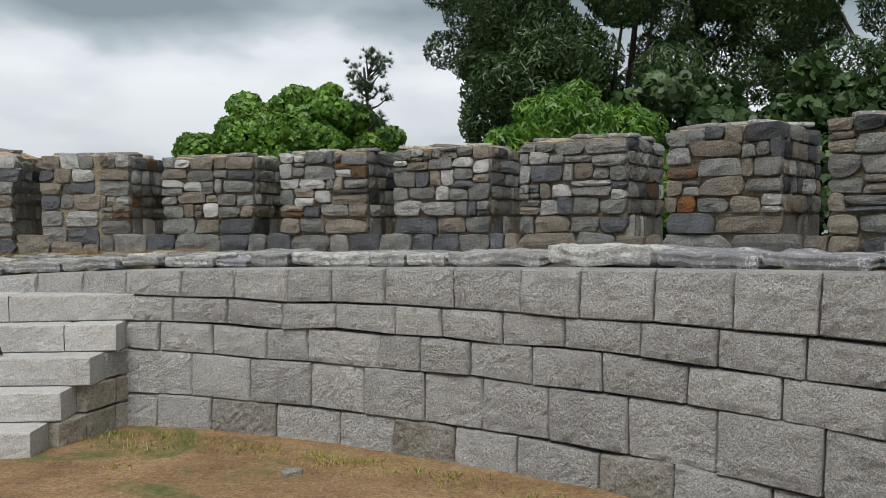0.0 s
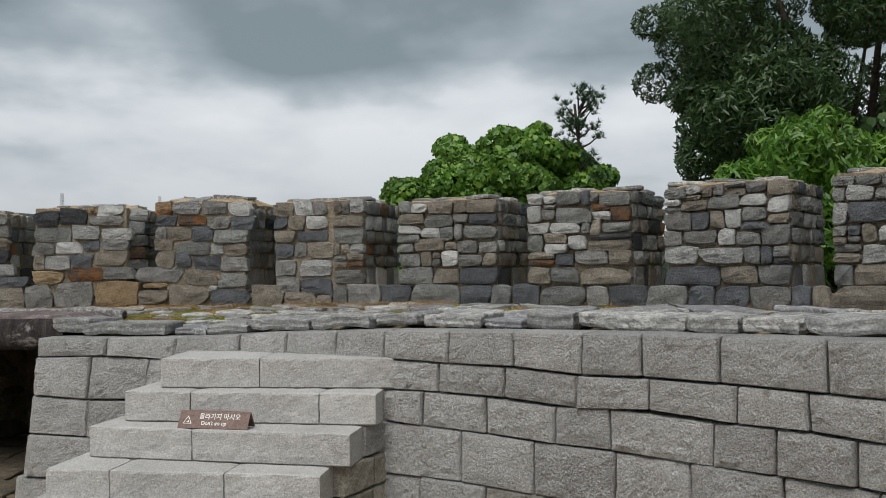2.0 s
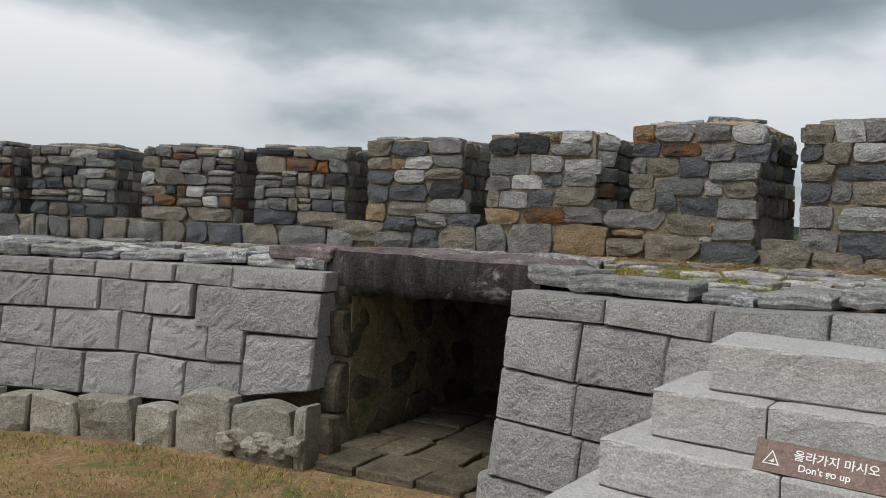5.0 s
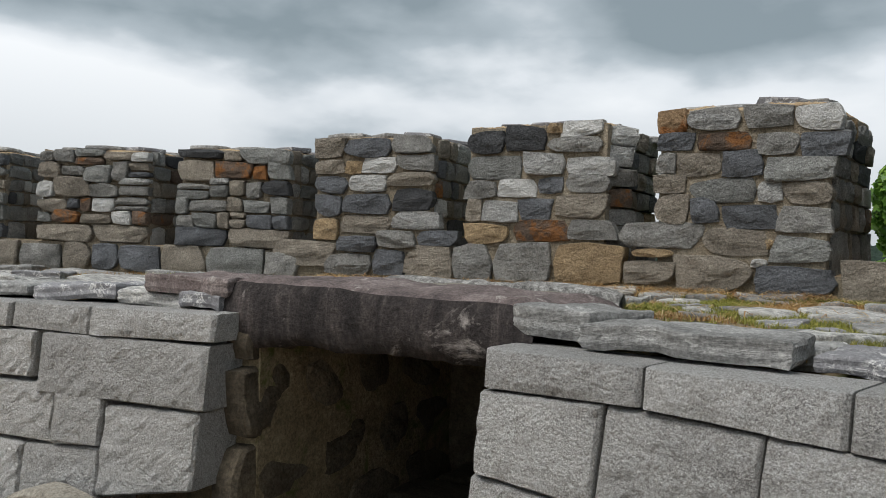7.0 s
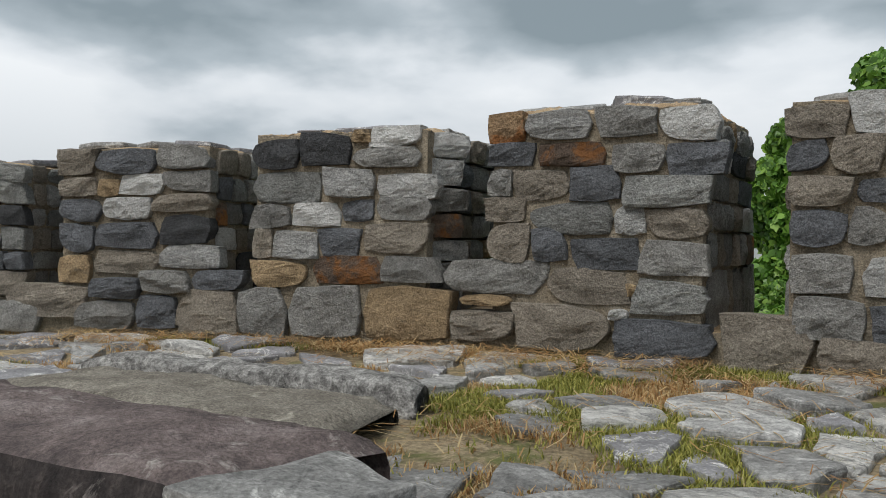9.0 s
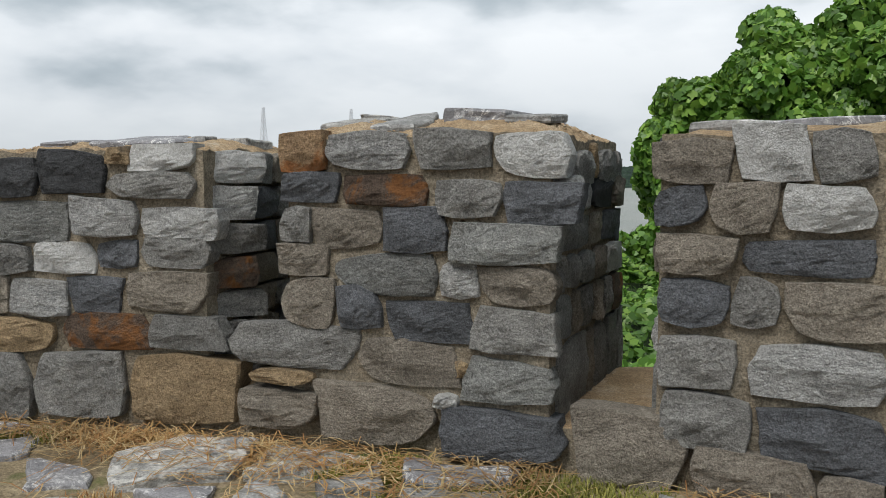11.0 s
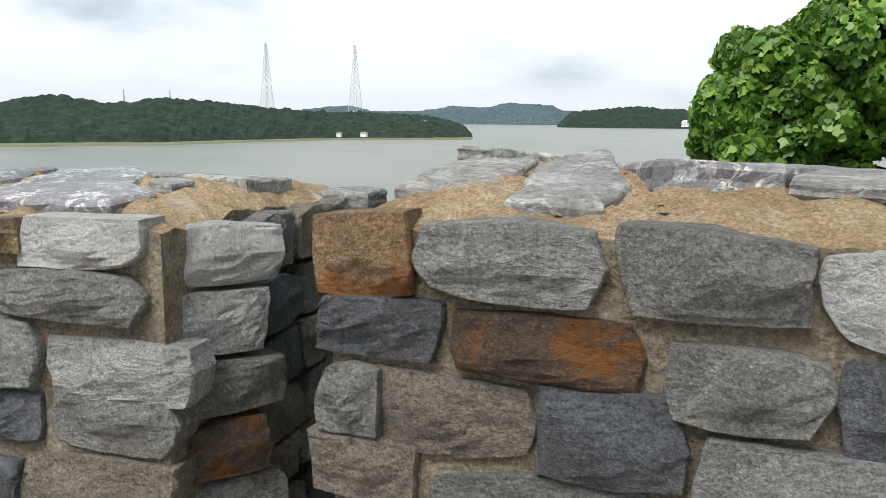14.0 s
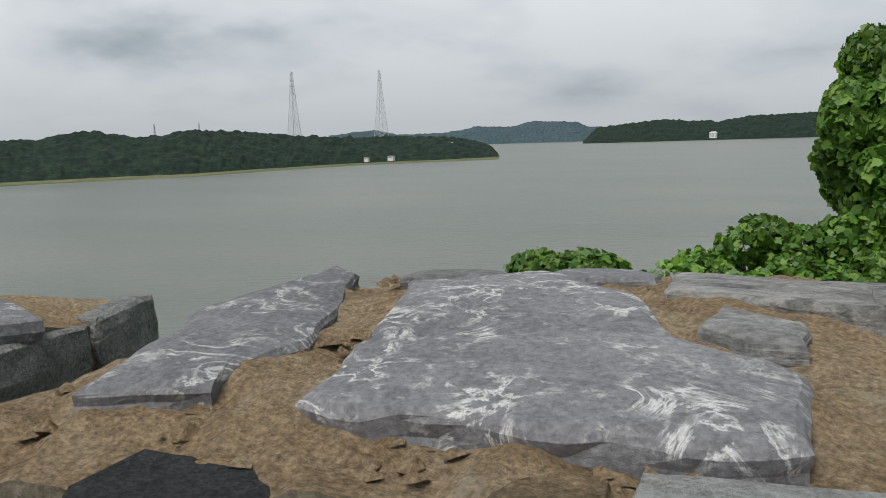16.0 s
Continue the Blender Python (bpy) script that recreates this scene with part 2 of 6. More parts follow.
CRUSTED = surface("pale_crusted_ridge", [(0.36, (0.1, 0.095, 0.09)), (0.5, (0.3, 0.29, 0.275)), (0.66, (0.58, 0.565, 0.54))], scale=16.0, fine=120.0, bump=1.0, rough=0.95, grainy=0.6, blotch=0.7)
# one darker brown for all stone inside the tunnel
DARK_STONE = surface("dark_tunnel_stone", [(0.3, (0.075, 0.06, 0.042)), (0.5, (0.14, 0.115, 0.083)), (0.72, (0.22, 0.18, 0.125))], scale=5.0, fine=60.0, bump=1.0, random=0.3, rough=0.9)


def leaf_mat(name, dark, mid, lite, gloss=0.45):
    m = bpy.data.materials.new(name)
    m.use_nodes = True
    t = m.node_tree
    L = t.links.new
    b = t.nodes["Principled BSDF"]
    geo = nd(t, "ShaderNodeNewGeometry")
    col = ramp(t, geo.outputs["Random Per Island"], [(0.0, dark), (0.55, mid), (1.0, lite)])
    nz = nd(t, "ShaderNodeTexNoise", Scale=0.7, Detail=3.0)
    L(geo.outputs["Position"], nz.inputs["Vector"])
    v = nd(t, "ShaderNodeMapRange")
    v.inputs["From Min"].default_value, v.inputs["From Max"].default_value = 0.3, 0.7
    v.inputs["To Min"].default_value, v.inputs["To Max"].default_value = 0.7, 1.35
    L(nz.outputs["Fac"], v.inputs[0])
    hsv = nd(t, "ShaderNodeHueSaturation")
    L(col, hsv.inputs["Color"])
    L(v.outputs[0], hsv.inputs["Value"])
    L(hsv.outputs[0], b.inputs["Base Color"])
    b.inputs["Roughness"].default_value = gloss
    tr = nd(t, "ShaderNodeBsdfTranslucent")
    L(hsv.outputs[0], tr.inputs[0])
    mx = nd(t, "ShaderNodeMixShader")
    mx.inputs[0].default_value = 0.3
    L(b.outputs[0], mx.inputs[1])
    L(tr.outputs[0], mx.inputs[2])
    L(mx.outputs[0], t.nodes["Material Output"].inputs[0])
    return m


KUDZU = leaf_mat("vine_leaves", (0.0528, 0.123, 0.0176), (0.106, 0.229, 0.0308), (0.229, 0.37, 0.0616))
OAK = leaf_mat("oak_leaves", (0.03, 0.062, 0.02), (0.05, 0.1, 0.032), (0.1, 0.16, 0.055))
BRIGHT = leaf_mat("bright_leaves", (0.05, 0.13, 0.015), (0.1, 0.22, 0.03), (0.2, 0.34, 0.05))
PINE = leaf_mat("pine_needles", (0.025, 0.06, 0.025), (0.045, 0.095, 0.04), (0.08, 0.14, 0.06))
GRASS = leaf_mat("green_grass", (0.14, 0.16, 0.025), (0.27, 0.27, 0.055), (0.43, 0.39, 0.1), 0.6)
DRY = leaf_mat("dry_grass", (0.31, 0.15, 0.055), (0.42, 0.27, 0.11), (0.56, 0.44, 0.24), 0.7)
BARK = surface("bark", [(0.3, (0.05, 0.04, 0.03)), (0.5, (0.1, 0.08, 0.06)), (0.7, (0.16, 0.13, 0.1))], scale=6.0, fine=50.0, bump=1.0)
FOREST = surface("far_forest", [(0.32, (0.005, 0.013, 0.009)), (0.5, (0.012, 0.027, 0.017)), (0.68, (0.032, 0.058, 0.03))], scale=0.07, fine=0.3, bump=0.0, rough=0.95)
# distance haze is mixed into this bluish base colour
FAR_HILL = surface("haze_tinted_hill_forest", [(0.3, (0.05, 0.085, 0.1)), (0.7, (0.075, 0.115, 0.125))], scale=0.01, fine=0.08, bump=0.0, rough=1.0)
SHORE = surface("tidal_shore", [(0.3, (0.1, 0.11, 0.05)), (0.5, (0.16, 0.17, 0.08)), (0.7, (0.24, 0.2, 0.14))], scale=0.02, fine=0.3, bump=0.0, rough=1.0)
STEEL = surface("painted_tower_steel", [(0.4, (0.55, 0.55, 0.57)), (0.6, (0.62, 0.62, 0.64))], scale=1.0, bump=0.0, rough=0.5)
PALE = surface("pale_render", [(0.4, (0.7, 0.7, 0.68)), (0.6, (0.8, 0.8, 0.78))], scale=1.0, bump=0.0)
SIGN = surface("brown_sign_panel", [(0.35, (0.165, 0.108, 0.09)), (0.65, (0.2, 0.132, 0.112))], scale=8.0, fine=120.0, bump=0.05, rough=0.5)
LETTER = surface("white_lettering", [(0.4, (0.78, 0.77, 0.74)), (0.6, (0.84, 0.83, 0.8))], scale=30.0, bump=0.0, rough=0.6)


def water_mat():
    m = bpy.data.materials.new("estuary_water")
    m.use_nodes = True
    t = m.node_tree
    L = t.links.new
    b = t.nodes["Principled BSDF"]
    geo = nd(t, "ShaderNodeNewGeometry")
    mp = nd(t, "ShaderNodeMapping")
    mp.inputs["Scale"].default_value = (0.6, 1.6, 1)
    mp.inputs["Rotation"].default_value = (0, 0, 0.5)
    L(geo.outputs["Position"], mp.inputs[0])
    n = nd(t, "ShaderNodeTexNoise", Scale=0.35, Detail=6.0, Roughness=0.6)
    L(mp.outputs[0], n.inputs["Vector"])
    w = nd(t, "ShaderNodeTexNoise", Scale=0.012, Detail=4.0, Roughness=0.5)
    L(mp.outputs[0], w.inputs["Vector"])
    L(ramp(t, w.outputs["Fac"], [(0.3, (0.165, 0.175, 0.145)), (0.7, (0.225, 0.228, 0.19))]), b.inputs["Base Color"])
    b.inputs["Roughness"].default_value = 0.3
    bp = nd(t, "ShaderNodeBump", Strength=0.9, Distance=0.5)
    L(n.outputs["Fac"], bp.inputs["Height"])
    L(bp.outputs[0], b.inputs["Normal"])
    return m


WATER = water_mat()


# ---- mesh helpers ----
def mesh_of(name, verts, faces, material, smooth=False):
    me = bpy.data.meshes.new(name)
    me.from_pydata([tuple(v) for v in verts], [], [tuple(f) for f in faces])
    me.materials.append(material)
    if smooth:
        me.polygons.foreach_set("use_smooth", [True] * len(me.polygons))
    me.update()
    return me


def part(name, me, parent, label=""):
    ob = new(name, me)
    ob.parent = parent
    if label:
        ob["label"] = label
    return ob


def thing(name, label, category, kind="", group="", at=(0, 0, 0)):
    ob = new(name)
    ob.location = at
    ob.empty_display_size = 0.1
    return tagged(ob, label, category, group, kind)


def skin(name, rows, material, closed=False, smooth=False):
    """A sheet through rows of points of one length."""
    n = len(rows[0])
    verts = [p for r in rows for p in r]
    faces = []
    for i in range(len(rows) - 1):
        for j in range(n if closed else n - 1):
            a, b_ = i * n + j, i * n + (j + 1) % n
            faces.append((a, b_, b_ + n, a + n))
    return mesh_of(name, verts, faces, material, smooth)


def solid(name, bottom, top, material):
    """A prism between two outlines of one length (counter-clockwise from above)."""
    n = len(bottom)
    faces = [(i, (i + 1) % n, n + (i + 1) % n, n + i) for i in range(n)]
    faces += [tuple(range(2 * n - 1, n - 1, -1))[::-1], tuple(range(n))[::-1]]
    return mesh_of(name, list(bottom) + list(top), faces, material)


def squircle(u, v, k):
    return u * (1 - k * 0.29 * v * v), v * (1 - k * 0.29 * u * u)


def stone_shape(seed, fine=False, aspect=1.5):
    """The grid of a split stone in its cell: for each point (u, v) in -1..1 and how far it stands out, 0 (edge, buried) to about 1."""
    rnd = random.Random(seed)
    off = Vector((rnd.uniform(0, 90), rnd.uniform(0, 90), rnd.uniform(0, 90)))
    if fine:
        g = [-1, -0.97, -0.9, -0.78, -0.62, -0.42, -0.2, 0, 0.2, 0.42, 0.62, 0.78, 0.9, 0.97, 1]
    else:
        g = [-1, -0.9, -0.62, -0.2, 0.2, 0.62, 0.9, 1]
    kk = [rnd.choice((0.0, 0.05, 0.12, 0.2, 0.3, 0.42, 0.6)) for _ in range(4)]
    planes = [(rnd.uniform(-0.5, 0.5), rnd.uniform(-0.5, 0.5), rnd.uniform(0.96, 1.2)) for _ in range(7)]
    jit = [(rnd.uniform(-0.16, 0.09), rnd.uniform(-0.19, 0.1)) for _ in range(4)]
    jit = [(jx * (1 if k % 2 else -1), jz * (1 if k > 1 else -1)) for k, (jx, jz) in enumerate(jit)]
    pts = []
    for v in g:
        for u in g:
            q = (1 if u > 0 else 0) + (2 if v > 0 else 0)
            x, y = squircle(u, v, kk[q])
            x += sum(jit[k][0] * max(0, (1 if k % 2 else -1) * u) * max(0, (1 if k > 1 else -1) * v) for k in range(4))
            y += sum(jit[k][1] * max(0, (1 if k % 2 else -1) * u) * max(0, (1 if k > 1 else -1) * v) for k in range(4))
            e = max(abs(u), abs(v))
            c = min(abs(u), abs(v))
            n1 = noise.noise(Vector((u * 1.2 * aspect, v * 1.4, 0)) + off)
            n2 = noise.noise(Vector((u * 2.6 * aspect, v * 2.8, 7)) + off)
            n3 = noise.noise(Vector((u * 6 * aspect, v * 6.5, 3)) + off)
            d = min(a * u + b * v + h for a, b, h in planes)
            d += 0.1 * n1 + 0.14 * (0.35 - abs(n2)) + (0.12 * (0.3 - abs(n3)) if fine else 0)
            if e > 0.8:
                d -= 0.1 * ((e - 0.8) / 0.2) ** 2 + 0.25 * max(0.0, c - 0.75)
            if e > 0.85:
                x, y = x + 0.035 * n2, y + 0.045 * n1
            if e >= 1:
                d = min(d - 0.07, 0.74)
            pts.append((x, y, max(d, 0.74 + 0.05 * n2) if e < 1 else max(d, 0.6)))
    return pts, len(g)


def stone_mesh(name, place, seed, material, fine=False, aspect=1.5):
    """A stone set into its cell by place(u, v, out)."""
    pts, n = stone_shape(seed, fine, aspect)
    verts = [place(x, y, d) for x, y, d in pts]
    faces = [(i * n + j, i * n + j + 1, (i + 1) * n + j + 1, (i + 1) * n + j) for i in range(n - 1) for j in range(n - 1)]
    ring = list(range(n)) + [i * n + n - 1 for i in range(1, n)] + [(n - 1) * n + j for j in range(n - 2, -1, -1)] + [i * n for i in range(n - 2, 0, -1)]
    base = len(verts)
    verts += [place(pts[r][0] * 0.97, pts[r][1] * 0.97, -0.6) for r in ring]
    m = len(ring)
    faces += [(ring[k], base + k, base + (k + 1) % m, ring[(k + 1) % m]) for k in range(m)]
    return mesh_of(name, verts, faces, material)


# ---- the round battery: centre, radii and heights ----
CX, CY = -4.624, -1.95
R_IN, R_OUT = 11.58, 12.68


def polar(r, th, z=0.0):
    a = radians(th)
    return Vector((CX + r * math.sin(a), CY + r * math.cos(a), z))


def lerp_table(table, x):
    for (x0, y0), (x1, y1) in zip(table, table[1:]):
        if x <= x1:
            return y0 + (y1 - y0) * max(0.0, min(1.0, (x - x0) / (x1 - x0)))
    return table[-1][1]


def granite_top(th):
    return lerp_table([(-60, 1.0), (-33, 1.06), (-14, 1.1), (2, 1.11), (8, 1.17), (14, 1.21), (25, 1.25), (60, 1.37)], th)


def ground_z(th):
    return lerp_table([(-60, -0.2), (-30, -0.16), (-13, -0.13), (0, -0.05), (14, 0.06), (30, 0.09), (60, 0.1)], th)


def terrace_z(r, th):
    base = granite_top(th) + 0.03
    back = lerp_table([(-60, 1.1), (-31, 1.14), (-17, 1.18), (-5, 1.22), (8, 1.26), (30, 1.29), (60, 1.36)], th)
    return base + (back - base) * max(0, min(1, (r - 9.2) / 2.3))


def face_r(z, th):
    """The granite face, leaning back a little."""
    if th < -10:
        return 8.86 + 0.12 * z
    return 8.64 + 0.15 * z if th < 13.95 else 8.74 + 0.05 * z


# ---- ground, water ----
def courtyard_z(x, y):
    dx, dy = x - CX, y - CY
    dip = 0.06 * max(0.0, min(1.0, (math.hypot(dx, dy) - 6.5) / 2.2))
    th = math.degrees(math.atan2(dx, dy))
    z = ground_z(max(-60, min(60, th)))
    return z - 0.6 * dip + 0.02 * noise.noise(Vector((x * 0.8, y * 0.8, 0))) + 0.012 * noise.noise(Vector((x * 3, y * 3, 5)))


def build_ground():
    rows = []
    radii = [0.002] + [0.3 + 0.35 * i for i in range(37)] + [14.5, 17, 20, 25, 32, 42, 55, 70, 90, 130, 200]
    for r in radii:
        row = []
        for k in range(180):
            th = k * 2.0 - 180
            p = polar(r, th)
            z = courtyard_z(p.x, p.y)
            if r > 12.8:
                north = max(0.0, min(1.0, (115 - abs(th)) / 25))
                drop = (r - 12.8) * 0.62
                z = z - north * min(drop, 29) + 0.3 * noise.noise(Vector((p.x * 0.2, p.y * 0.2, 1)))
            row.append((p.x, p.y, z))
        rows.append(row)
    tagged(new("ground", skin("ground", rows, SOIL, closed=True, smooth=True)), "bare brown earth with patches of short grass inside the battery", "ground", kind="structure")
    w = 5000
    tagged(new("water", mesh_of("water", [(-w, -600, -25), (w, -600, -25), (w, w, -25), (-w, w, -25)], [(0, 1, 2, 3)], WATER)), "calm grey-green tidal strait under overcast sky", "water", kind="structure")


build_ground()

# ---- granite retaining wall, block by block ----
COURSES_RIGHT = [  # top and bottom height, joints in degrees round the battery
    (None, 1.01, [13.9, 17.13, 20.12, 23.1, 25.49, 28.38, 31.85, 35.03, 37.6, 40.57, 43.44, 46.21, 49.37, 52, 55, 58, 61, 64]),
    (1.01, 0.815, [13.9, 16.64, 19.74, 22.93, 25.82, 29.01, 31.3, 34.19, 36.98, 40.16, 42.94, 45.82, 48.8, 51.6, 55, 58, 61, 64]),
    (0.815, 0.594, [13.9, 15.9, 18.9, 22.0, 24.3, 28.2, 30.3, 32.7, 35.6, 38.6, 41.9, 45.1, 48.2, 51, 54, 57, 60.5, 64]),
    (0.594, 0.269, [13.9, 17.79, 21.1, 24.51, 27.42, 30.53, 33.35, 36.37, 39.69, 43.02, 46.45, 49.88, 53, 56, 60, 64]),
    (0.269, -0.183, [13.9, 15.84, 18.96, 22.58, 26.11, 29.04, 32.08, 35.02, 38.58, 41.53, 44.9, 48.69, 52, 55, 59, 64]),
]
COURSES_MID = [
    (None, 0.959, [-5.14, -1.26, 2.62, 6.1, 8.68, 11.36, 13.9]),
    (0.959, 0.654, [-5.16, -2.11, 1.18, 4.17, 7.16, 10.65, 13.9]),
    (0.654, 0.373, [-5.21, -2.01, 1.59, 4.99, 7.99, 10.99, 13.9]),
    (0.373, 0.066, [-5.21, -1.51, 2.0, 5.82, 9.83, 13.9]),
    (0.066, -0.303, [-5.65, -1.43, 2.59, 6.62, 10.66, 13.9]),
]
COURSES_LEFT = [
    (None, 0.94, [-62, -59, -56, -53, -50, -47, -43.94, -40.94, -37.93, -35.43, -32.63, -29.73, -27.33, -25.33, -22.93, -19.73, -14.73]),
    (0.94, 0.693, [-62, -58.5, -55, -52, -49, -46, -43.1, -40.11, -37.11, -34.61, -32.71, -29.81, -26.91, -24.41, -21.81]),
    (0.693, 0.4, [-62, -58, -55, -52, -48.5, -45.31, -42.32, -39.32, -35.83, -32.23, -29.33, -25.64, -23.94, -20.73, -18.73]),
    (0.4, 0.07, [-62, -58.5, -55, -51.5, -48, -45.06, -41.57, -38.58, -35.58, -32.59, -30.09, -27.4, -24.5, -21.8, -18.69]),
]


def wobble(th, z):
    return 0.032 * noise.noise(Vector((th * 0.33, z * 9, 3.0))) + 0.006 * noise.noise(Vector((th * 0.9, z * 9, 8.0)))


def joint_skew(th, seed):
    return 0.14 * noise.noise(Vector((round(th) * 3.7, seed // 40 * 1.3, 0)))


def granite_block(th0, th1, z0a, z0b, z1a, z1b, parent, material, seed, proud=0.0, depth=0.3, name="granite_block"):
    """One dressed block: rough-picked face, worn arrises, built straight into its place on the battered curve."""
    rnd = random.Random(seed)
    g0 = 0.005
    ga = math.degrees(g0 / 8.7)
    th0, th1 = th0 + ga, th1 - ga
    nx = max(3, int((th1 - th0) * 0.152 / 0.035))
    nz = max(3, int((z1a - z0a) / 0.035))
    push = rnd.uniform(-0.012, 0.012) + proud
    tilt = rnd.uniform(-0.01, 0.01)
    off = Vector((seed * 1.7 % 50, seed * 0.37 % 50, 0))

    k0, k1 = joint_skew(th0, seed), joint_skew(th1, seed)

    def at(u, v, d):
        th = (th0 + k0 * (v - 0.5)) * (1 - u) + (th1 + k1 * (v - 0.5)) * u
        z = (z0a + (z0b - z0a) * u) * (1 - v) + (z1a + (z1b - z1a) * u) * v
        z += g0 * (1 - 2 * v)
        return polar(face_r(z, th) + d - push - tilt * (u - 0.5), th, z)

    rows = []
    us = [0.0, 0.02] + [0.02 + 0.96 * (i + 1) / nx for i in range(nx)] + [1.0]
    vs = [0.0, 0.03] + [0.03 + 0.94 * (i + 1) / nz for i in range(nz)] + [1.0]
    for v in vs:
        row = []
        for u in us:
            edge = (u in (0.0, 1.0)) + (v in (0.0, 1.0))
            d = 0.022 * edge
            if not edge:
                w = (u * (th1 - th0) * 0.152 * 9, v * (z1a - z0a) * 9)
                rim = min(u, 1 - u, 0.12) / 0.12 * min(v, 1 - v, 0.2) / 0.2
                d += 0.009 * (1 - rim) - 0.012 * abs(noise.noise(Vector((w[0], w[1], 0)) + off)) * 1.6 - 0.011 * noise.noise(Vector((w[0] * 3.3, w[1] * 3.3, 4)) + off)
            row.append(at(u, v, d))
        rows.append(row)
    nU, nV = len(us), len(vs)
    verts = [p for r in rows for p in r]
    faces = [(i * nU + j, i * nU + j + 1, (i + 1) * nU + j + 1, (i + 1) * nU + j) for i in range(nV - 1) for j in range(nU - 1)]
    k = len(verts)
    verts += [at(0, 0, depth), at(1, 0, depth), at(1, 1, depth), at(0, 1, depth)]
    faces += [tuple(range(nU - 1, -1, -1)) + (k, k + 1), tuple(range((nV - 1) * nU, nV * nU)) + (k + 2, k + 3)]
    faces += [tuple(i * nU for i in range(nV)) + (k + 3, k), tuple(i * nU + nU - 1 for i in range(nV - 1, -1, -1)) + (k + 1, k + 2), (k + 1, k, k + 3, k + 2)]
    return part(name, mesh_of(name, verts, faces, material, False), parent)


def lay_courses(courses, parent, seed):
    for c, (z1, z0, joints) in enumerate(courses):
        for i, (a, b_) in enumerate(zip(joints, joints[1:])):
            tops = [granite_top(t) if z1 is None else z1 + wobble(t, z1) for t in (a, b_)]
            bots = [z0 + wobble(t, z0) for t in (a, b_)]
            granite_block(a, b_, bots[0], bots[1], tops[0], tops[1], parent, GRANITE_STAINED if c == 4 and (i * 7 + seed // 1000) % 3 == 0 else GRANITE, seed + c * 40 + i)


wall_east = thing("wall_east", "curved retaining wall of pale dressed granite blocks", "wall", "structure")
wall_middle = thing("wall_middle", "granite block wall behind the stone steps", "wall", "structure")
wall_west = thing("wall_west", "granite block wall on rough fieldstone footing", "wall", "structure")
lay_courses(COURSES_RIGHT, wall_east, 1000)
lay_courses(COURSES_MID, wall_middle, 2000)
lay_courses(COURSES_LEFT, wall_west, 3000)
# the two tall corner blocks beside the tunnel mouth
granite_block(-21.6, -14.85, 0.63, 0.64, 0.94, 0.95, wall_west, GRANITE, 3901)
granite_block(-18.7, -14.95, 0.17, 0.28, 0.62, 0.64, wall_west, GRANITE, 3902)
granite_block(-20.7, -18.7, 0.41, 0.41, 0.64, 0.63, wall_west, GRANITE, 3903)


def wedge(name, r0, r1, th0, th1, z0, z1f, material, kind_label, steps=24):
    """A solid ring segment; z1f gives the top by radius and angle."""
    ths = [th0 + (th1 - th0) * i / steps for i in range(steps + 1)]
    rs = [r0 + (r1 - r0) * i / 6 for i in range(7)]
    verts = [polar(r, t, z1f(r, t)) for r in rs for t in ths] + [polar(r, t, z0) for r in (r0, r1) for t in ths]
    n, base = len(ths), 7 * len(ths)
    faces = [(i * n + j, i * n + j + 1, (i + 1) * n + j + 1, (i + 1) * n + j)[::-1] for i in range(6) for j in range(n - 1)]
    for j in range(n - 1):
        faces.append((base + j, base + j + 1, j + 1, j))
        faces.append((6 * n + j, 6 * n + j + 1, base + n + j + 1, base + n + j))
    faces.append(tuple(i * n for i in range(7)) + (base + n, base))
    faces.append(tuple(i * n + n - 1 for i in range(6, -1, -1)) + (base + n - 1, base + 2 * n - 1))
    return tagged(new(name, mesh_of(name, verts, faces, material)), kind_label, name, kind="structure")


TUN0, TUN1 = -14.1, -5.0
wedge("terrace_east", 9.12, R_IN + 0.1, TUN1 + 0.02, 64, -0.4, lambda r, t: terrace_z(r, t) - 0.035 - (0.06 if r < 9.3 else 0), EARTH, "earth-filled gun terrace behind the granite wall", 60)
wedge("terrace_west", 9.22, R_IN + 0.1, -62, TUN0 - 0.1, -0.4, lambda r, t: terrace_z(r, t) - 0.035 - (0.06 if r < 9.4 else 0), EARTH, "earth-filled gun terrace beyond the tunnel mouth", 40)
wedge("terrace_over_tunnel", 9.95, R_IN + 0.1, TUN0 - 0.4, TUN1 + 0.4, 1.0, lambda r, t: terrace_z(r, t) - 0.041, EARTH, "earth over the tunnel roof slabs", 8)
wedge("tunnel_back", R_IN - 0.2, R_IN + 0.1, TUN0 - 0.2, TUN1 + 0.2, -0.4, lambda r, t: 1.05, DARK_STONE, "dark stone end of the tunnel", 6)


# ---- rough fieldstones: set one by one in cells of a course ----
def lay_stone(parent, code, origin, along, up, inward, w, h, depth, pick, fine=False, proud=0.0, name="stone", taper=(0, 0), lean=0.0):
    """A stone whose face fills a cell w by h round origin; inward points into the wall."""
    def place(u, v, d):
        x = u * w / 2 * (1 + taper[0] * v) + lean * v * h
        z = v * h / 2 * (1 + taper[1] * u)
        return origin + along * x + up * z - inward * ((d - 1) * depth * 0.42 + proud)
    return part(name, stone_mesh(name, place, pick, STONE[code], fine, max(0.6, min(3.0, w / h))), parent)


